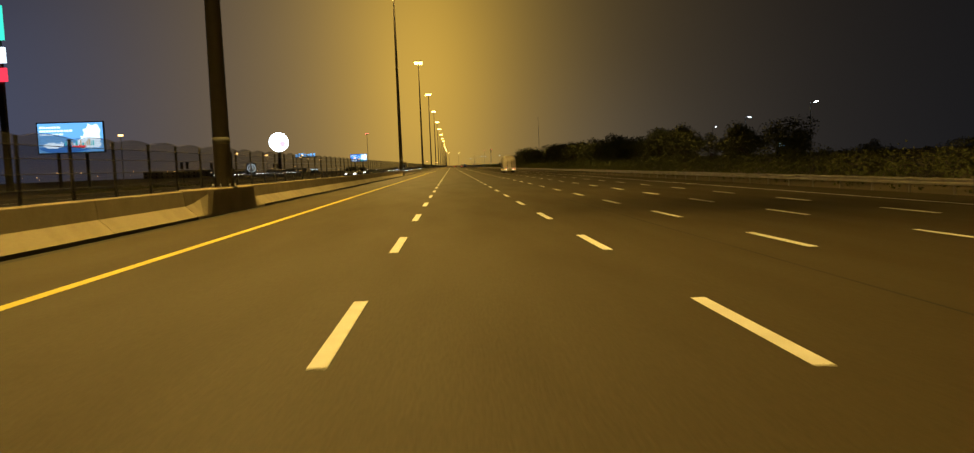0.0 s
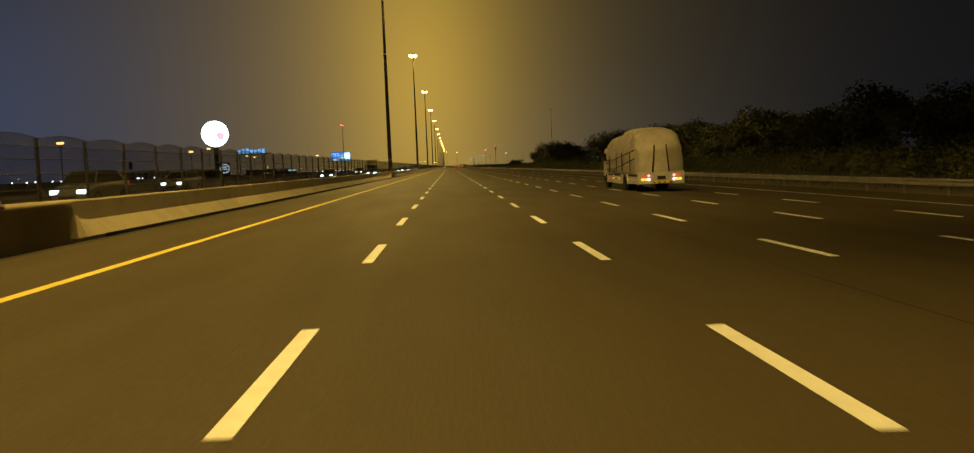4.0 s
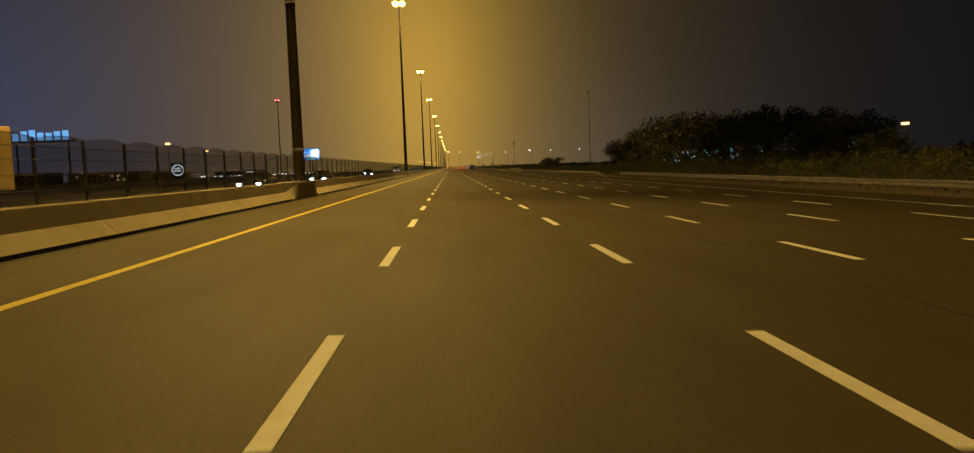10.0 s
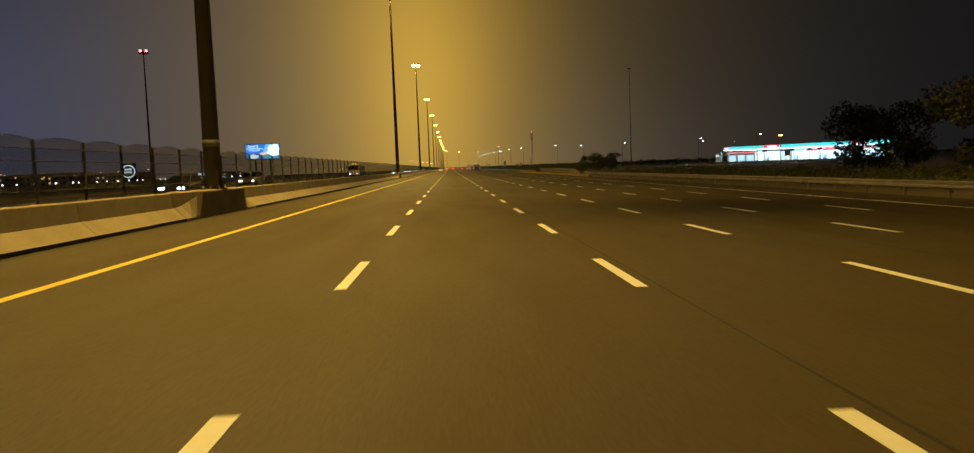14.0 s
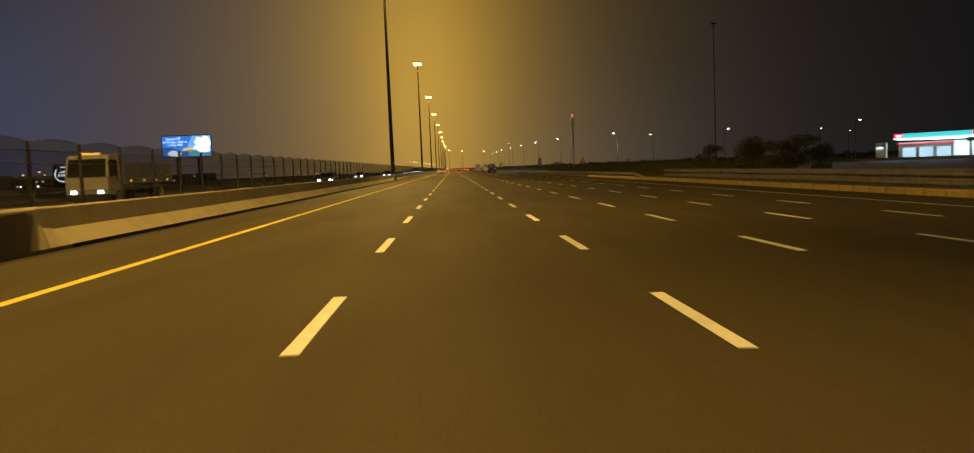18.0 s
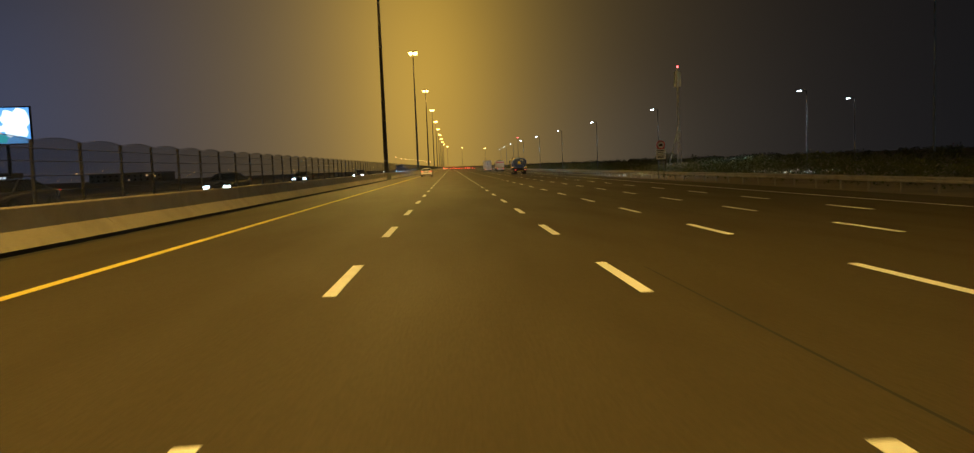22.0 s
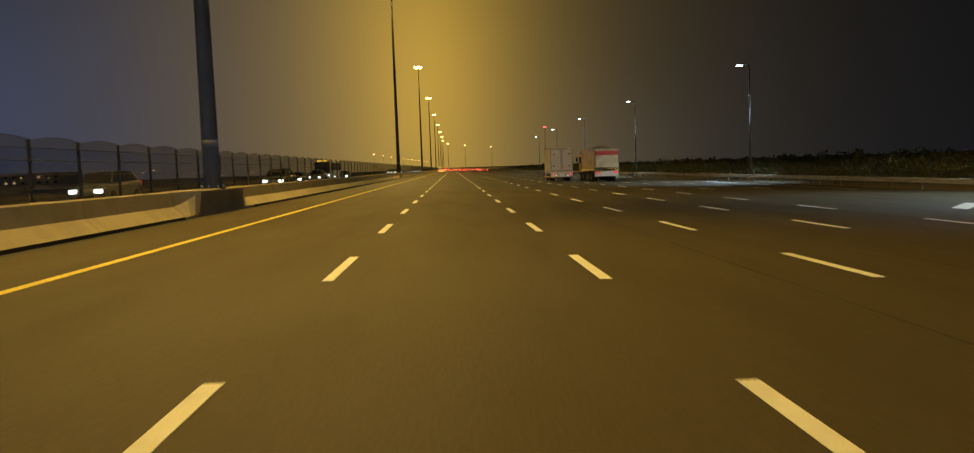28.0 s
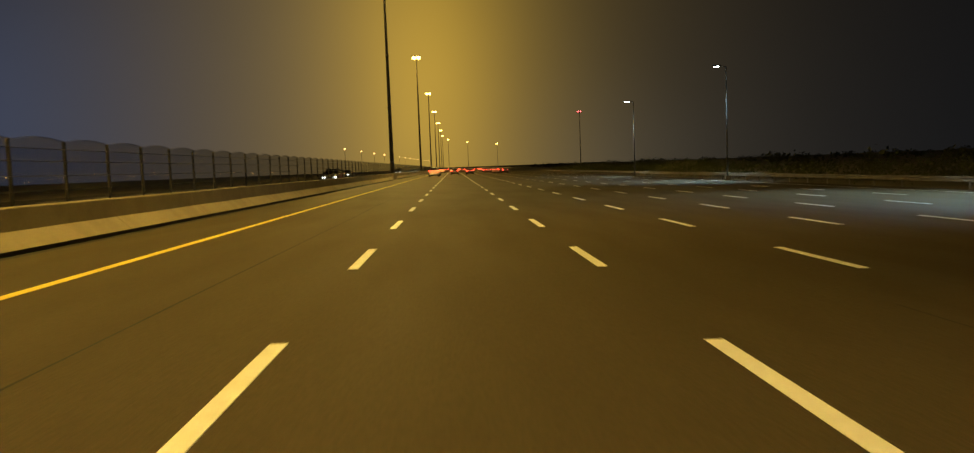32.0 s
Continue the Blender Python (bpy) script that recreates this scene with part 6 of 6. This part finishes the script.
# tipper lorry
tip = thing("tipper_lorry", "dusty tan tipper lorry with a ribbed steel body full of soil", "lorry", at=(17.45, 883.0, gz(17.3)))
chassis(tip, -0.42, 0.42, 0.2, 9.6, 0.75, 1.02)
bm = side_prism(bmesh.new(), [(0.0, 1.42), (7.6, 1.22), (7.9, 1.5), (7.9, 3.25), (7.6, 3.35), (0.0, 3.35), (-0.25, 3.2)], -1.2, 1.2, soft=0.03)
skip = part("tipper_body", bm, TIPPER, tip, "tan ribbed steel body")
for s in (-1, 1):
    for i in range(10):
        y = 0.25 + i * 0.76
        part("rib", side_prism(bmesh.new(), [(y, 1.36), (y + 0.14, 1.36), (y + 0.32, 3.2), (y + 0.18, 3.2)], s * 1.2, s * 1.30), TIPPER, skip)
    part("top_rail", bx(s * 1.25 - 0.07, s * 1.25 + 0.07, 0, 7.8, 3.2, 3.38, soft=0.02), TIPPER, skip)
    for y in (0.6, 2.0, 3.6, 5.2, 6.8):
        part("marker_lamp", bx(s * 1.31 - 0.02, s * 1.31 + 0.02, y - 0.06, y + 0.06, 1.20, 1.30, soft=0.02), E_AMBER, tip, "amber side lamp")
    part("tail_lamp", bx(s * 0.9 - 0.2, s * 0.9 + 0.2, -0.1, -0.04, 0.9, 1.04, soft=0.015), E_TAIL, tip, "glowing red tail lamp")
bm = bmesh.new()
g = [[bm.verts.new((-1.15 + 2.3 * i / 10, 0.05 + 7.7 * j / 18, 3.2 + 0.55 * math.sin(math.pi * i / 10) * math.sin(math.pi * min(1, (j + 2) / 20)) + 0.12 * noise.noise((i * 0.6, j * 0.5, 4)))) for i in range(11)] for j in range(19)]
for j in range(18):
    for i in range(10):
        bm.faces.new((g[j][i], g[j][i + 1], g[j + 1][i + 1], g[j + 1][i]))
part("soil_load", bm, SOIL, tip, smooth=True)
part("tailgate", bx(-1.16, 1.16, -0.34, -0.05, 1.45, 3.1, soft=0.04), TIPPER, tip)
part("tailgate_band", bx(-1.18, 1.18, -0.36, -0.02, 2.7, 3.12, soft=0.03), RED_PAINT, tip)
part("rear_bumper", bx(-1.2, 1.2, -0.05, 0.1, 0.55, 1.1, soft=0.02), TRUCK_WHITE, tip)
part("canopy_guard", bx(-1.2, 1.2, 7.8, 8.6, 3.2, 3.32, soft=0.03), TIPPER, tip)
for y in (2.0, 3.4):
    axle(tip, -1.24, 1.24, y, 0.52, 0.30, RIM_TAN, True)
for y in (7.2, 9.0):
    axle(tip, -1.22, 1.22, y, 0.52, 0.32, RIM_TAN)
cab(tip, -1.2, 1.2, 8.1, 10.0, 0.98, 3.0, TRUCK_YELLOW, 0.22)

# ---- traffic far ahead ----
# emission raised in place of bloom, so the tiny far tail lamps show
E_TAIL_FAR = material("tail_lamp_far", (0.9, 0.2, 0.15), emit=18.0, emit_rgb=(1.0, 0.035, 0.02))
tr = random.Random(31)
lanes = [-1.9, 1.9, 5.5, 9.1, 12.8, 16.4]
ahead = sedan("distant car ahead with red tail lamps lit", CAR_GREY, (5.5, 1105, gz(5.5)), detail=False, tail=E_TAIL_FAR, group="cars far ahead")
ahead_b = sedan("distant white car ahead with red tail lamps lit", CAR_WHITE, (-1.9, 1064, gz(-1.9)), detail=False, tail=E_TAIL_FAR, group="cars far ahead", suv=True)
for i in range(44):
    y = 1085 + i * 13 + tr.uniform(-5, 5)
    x = lanes[tr.randrange(6)] + bend(y)
    copy_thing(ahead if i % 3 else ahead_b, pose(x, y, gz(lanes[3]) if bend(y) else gz(x)))

# ---- oncoming traffic ----
front = sedan("oncoming car with dazzling bluish headlamps beyond the fence", CAR_DARK, (-14, 600, 0.25), turn=180, detail=False, headlamp=E_HEAD, group="oncoming cars")
front_b = sedan("oncoming grey car with white headlamps beyond the fence", CAR_GREY, (-18, 650, 0.25), turn=180, detail=False, headlamp=E_HEAD_DIM, group="oncoming cars", suv=True)
# nose places of the oncoming cars
ONCOMING = [(-12.2, 596), (-12.2, 675), (-16, 658), (-12.2, 252), (-16, 226), (-12.2, 361), (-12.2, 334), (-16, 892), (-12.2, 865), (-16, 931), 
            (-16, 720), (-12.2, 104), (-16, 446), (-12.2, 745), (-16, 842), (-12.2, 1010), (-16, 1040), (-20, 1080), (-12.2, 1120), (-20, 480), 
            (-20, 300), (-16, 150), (-20, 175), (-16, 905), (-16, 1150), (-12.2, 1190), (-20, 1230), (-16, 1290), (-12.2, 1350), (-20, 1420)]
front.matrix_basis = pose(ONCOMING[0][0], ONCOMING[0][1] + 4.9, 0.25, 0, 0, 180)
front_b.matrix_basis = pose(ONCOMING[8][0], ONCOMING[8][1] + 4.9, 0.25, 0, 0, 180)
for i, (x, y) in enumerate(ONCOMING):
    if i not in (0, 8):
        copy_thing(front if i in (1, 2, 3, 4, 5, 6, 7, 9, 10, 12, 13) else front_b, pose(x, y + 4.9, 0.25, 0, 0, 180))
truck = thing("oncoming_lorry", "oncoming pale yellow box lorry with bright headlamps beyond the fence", "lorry", "oncoming lorries")
part("box_body", bx(-1.2, 1.2, 0, 5.4, 1.0, 3.5, soft=0.03), TRUCK_CREAM, truck)
cab(truck, -1.05, 1.05, 5.5, 7.0, 0.55, 2.6, TRUCK_WHITE, 0.28)
chassis(truck, -0.38, 0.38, 0.2, 6.2, 0.55, 0.78)
axle(truck, -1.1, 1.1, 1.5, 0.42, 0.24, RIM, True)
axle(truck, -1.06, 1.06, 5.6, 0.42, 0.24, RIM)
truck.matrix_basis = pose(-17.5, 307 + 7, 0.25, 0, 0, 180)
flat = thing("oncoming_lorry", "oncoming white lorry with a grey drop-side body and amber lamps", "lorry", "oncoming lorries")
part("bed", bx(-1.2, 1.2, 0, 7.4, 0.98, 1.16, soft=0.02), UNDER, flat)
for s in (-1, 1):
    for i in range(4):
        side = part("drop_side", bx(s * 1.19 - 0.03, s * 1.19 + 0.03, 0.04 + i * 1.84, 1.84 + i * 1.84, 1.17, 2.35, soft=0.012), STEEL, flat)
        part("side_lamp", bx(s * 1.225 - 0.015, s * 1.225 + 0.015, 0.85 + i * 1.84, 1.05 + i * 1.84, 1.28, 1.38, soft=0.01), E_AMBER, side, "glowing amber side lamp")
part("headboard", bx(-1.2, 1.2, 7.3, 7.38, 1.17, 2.55, soft=0.02), STEEL, flat)
part("tailboard", bx(-1.16, 1.16, 0.0, 0.06, 1.17, 2.35, soft=0.012), STEEL, flat)
cab(flat, -1.1, 1.1, 7.5, 9.1, 0.6, 2.75, TRUCK_WHITE, 0.28)
part("roof_lamp", bx(-0.5, 0.5, 8.3, 8.5, 2.75, 2.87, soft=0.03), E_AMBER, flat, "amber roof lamp bar")
chassis(flat, -0.38, 0.38, 0.2, 8.2, 0.58, 0.84)
axle(flat, -1.14, 1.14, 1.9, 0.46, 0.26, RIM, True)
axle(flat, -1.1, 1.1, 7.9, 0.46, 0.26, RIM)
flat.matrix_basis = pose(-17.5, 553 + 9.1, 0.25, 0, 0, 180)
bus = thing("oncoming_bus", "oncoming white coach with dark windows and lit headlamps", "bus", at=(-17.5, 921 + 11, 0.25), turn=180)
part("body", bx(-1.25, 1.25, 0, 11, 0.4, 3.2, soft=0.12), CAR_WHITE, bus)
for s in (-1, 1):
    for i in range(6):
        part("side_window", bx(s * 1.255 - 0.012, s * 1.255 + 0.012, 0.5 + i * 1.7, 2.0 + i * 1.7, 1.6, 2.7, soft=0.01), GLASS, bus)
    part("headlamp", bx(s * 0.9 - 0.18, s * 0.9 + 0.18, 10.96, 11.03, 0.75, 0.98, soft=0.02), E_HEAD_DIM, bus, "glowing headlamp")
part("windscreen", bx(-1.1, 1.1, 10.98, 11.02, 1.3, 2.9, soft=0.01), GLASS, bus)
part("destination_board", bx(-0.8, 0.8, 11.0, 11.03, 2.92, 3.12), E_AMBER, bus)
axle(bus, -1.24, 1.24, 2.6, 0.48, 0.28, RIM)
axle(bus, -1.24, 1.24, 8.4, 0.48, 0.28, RIM)
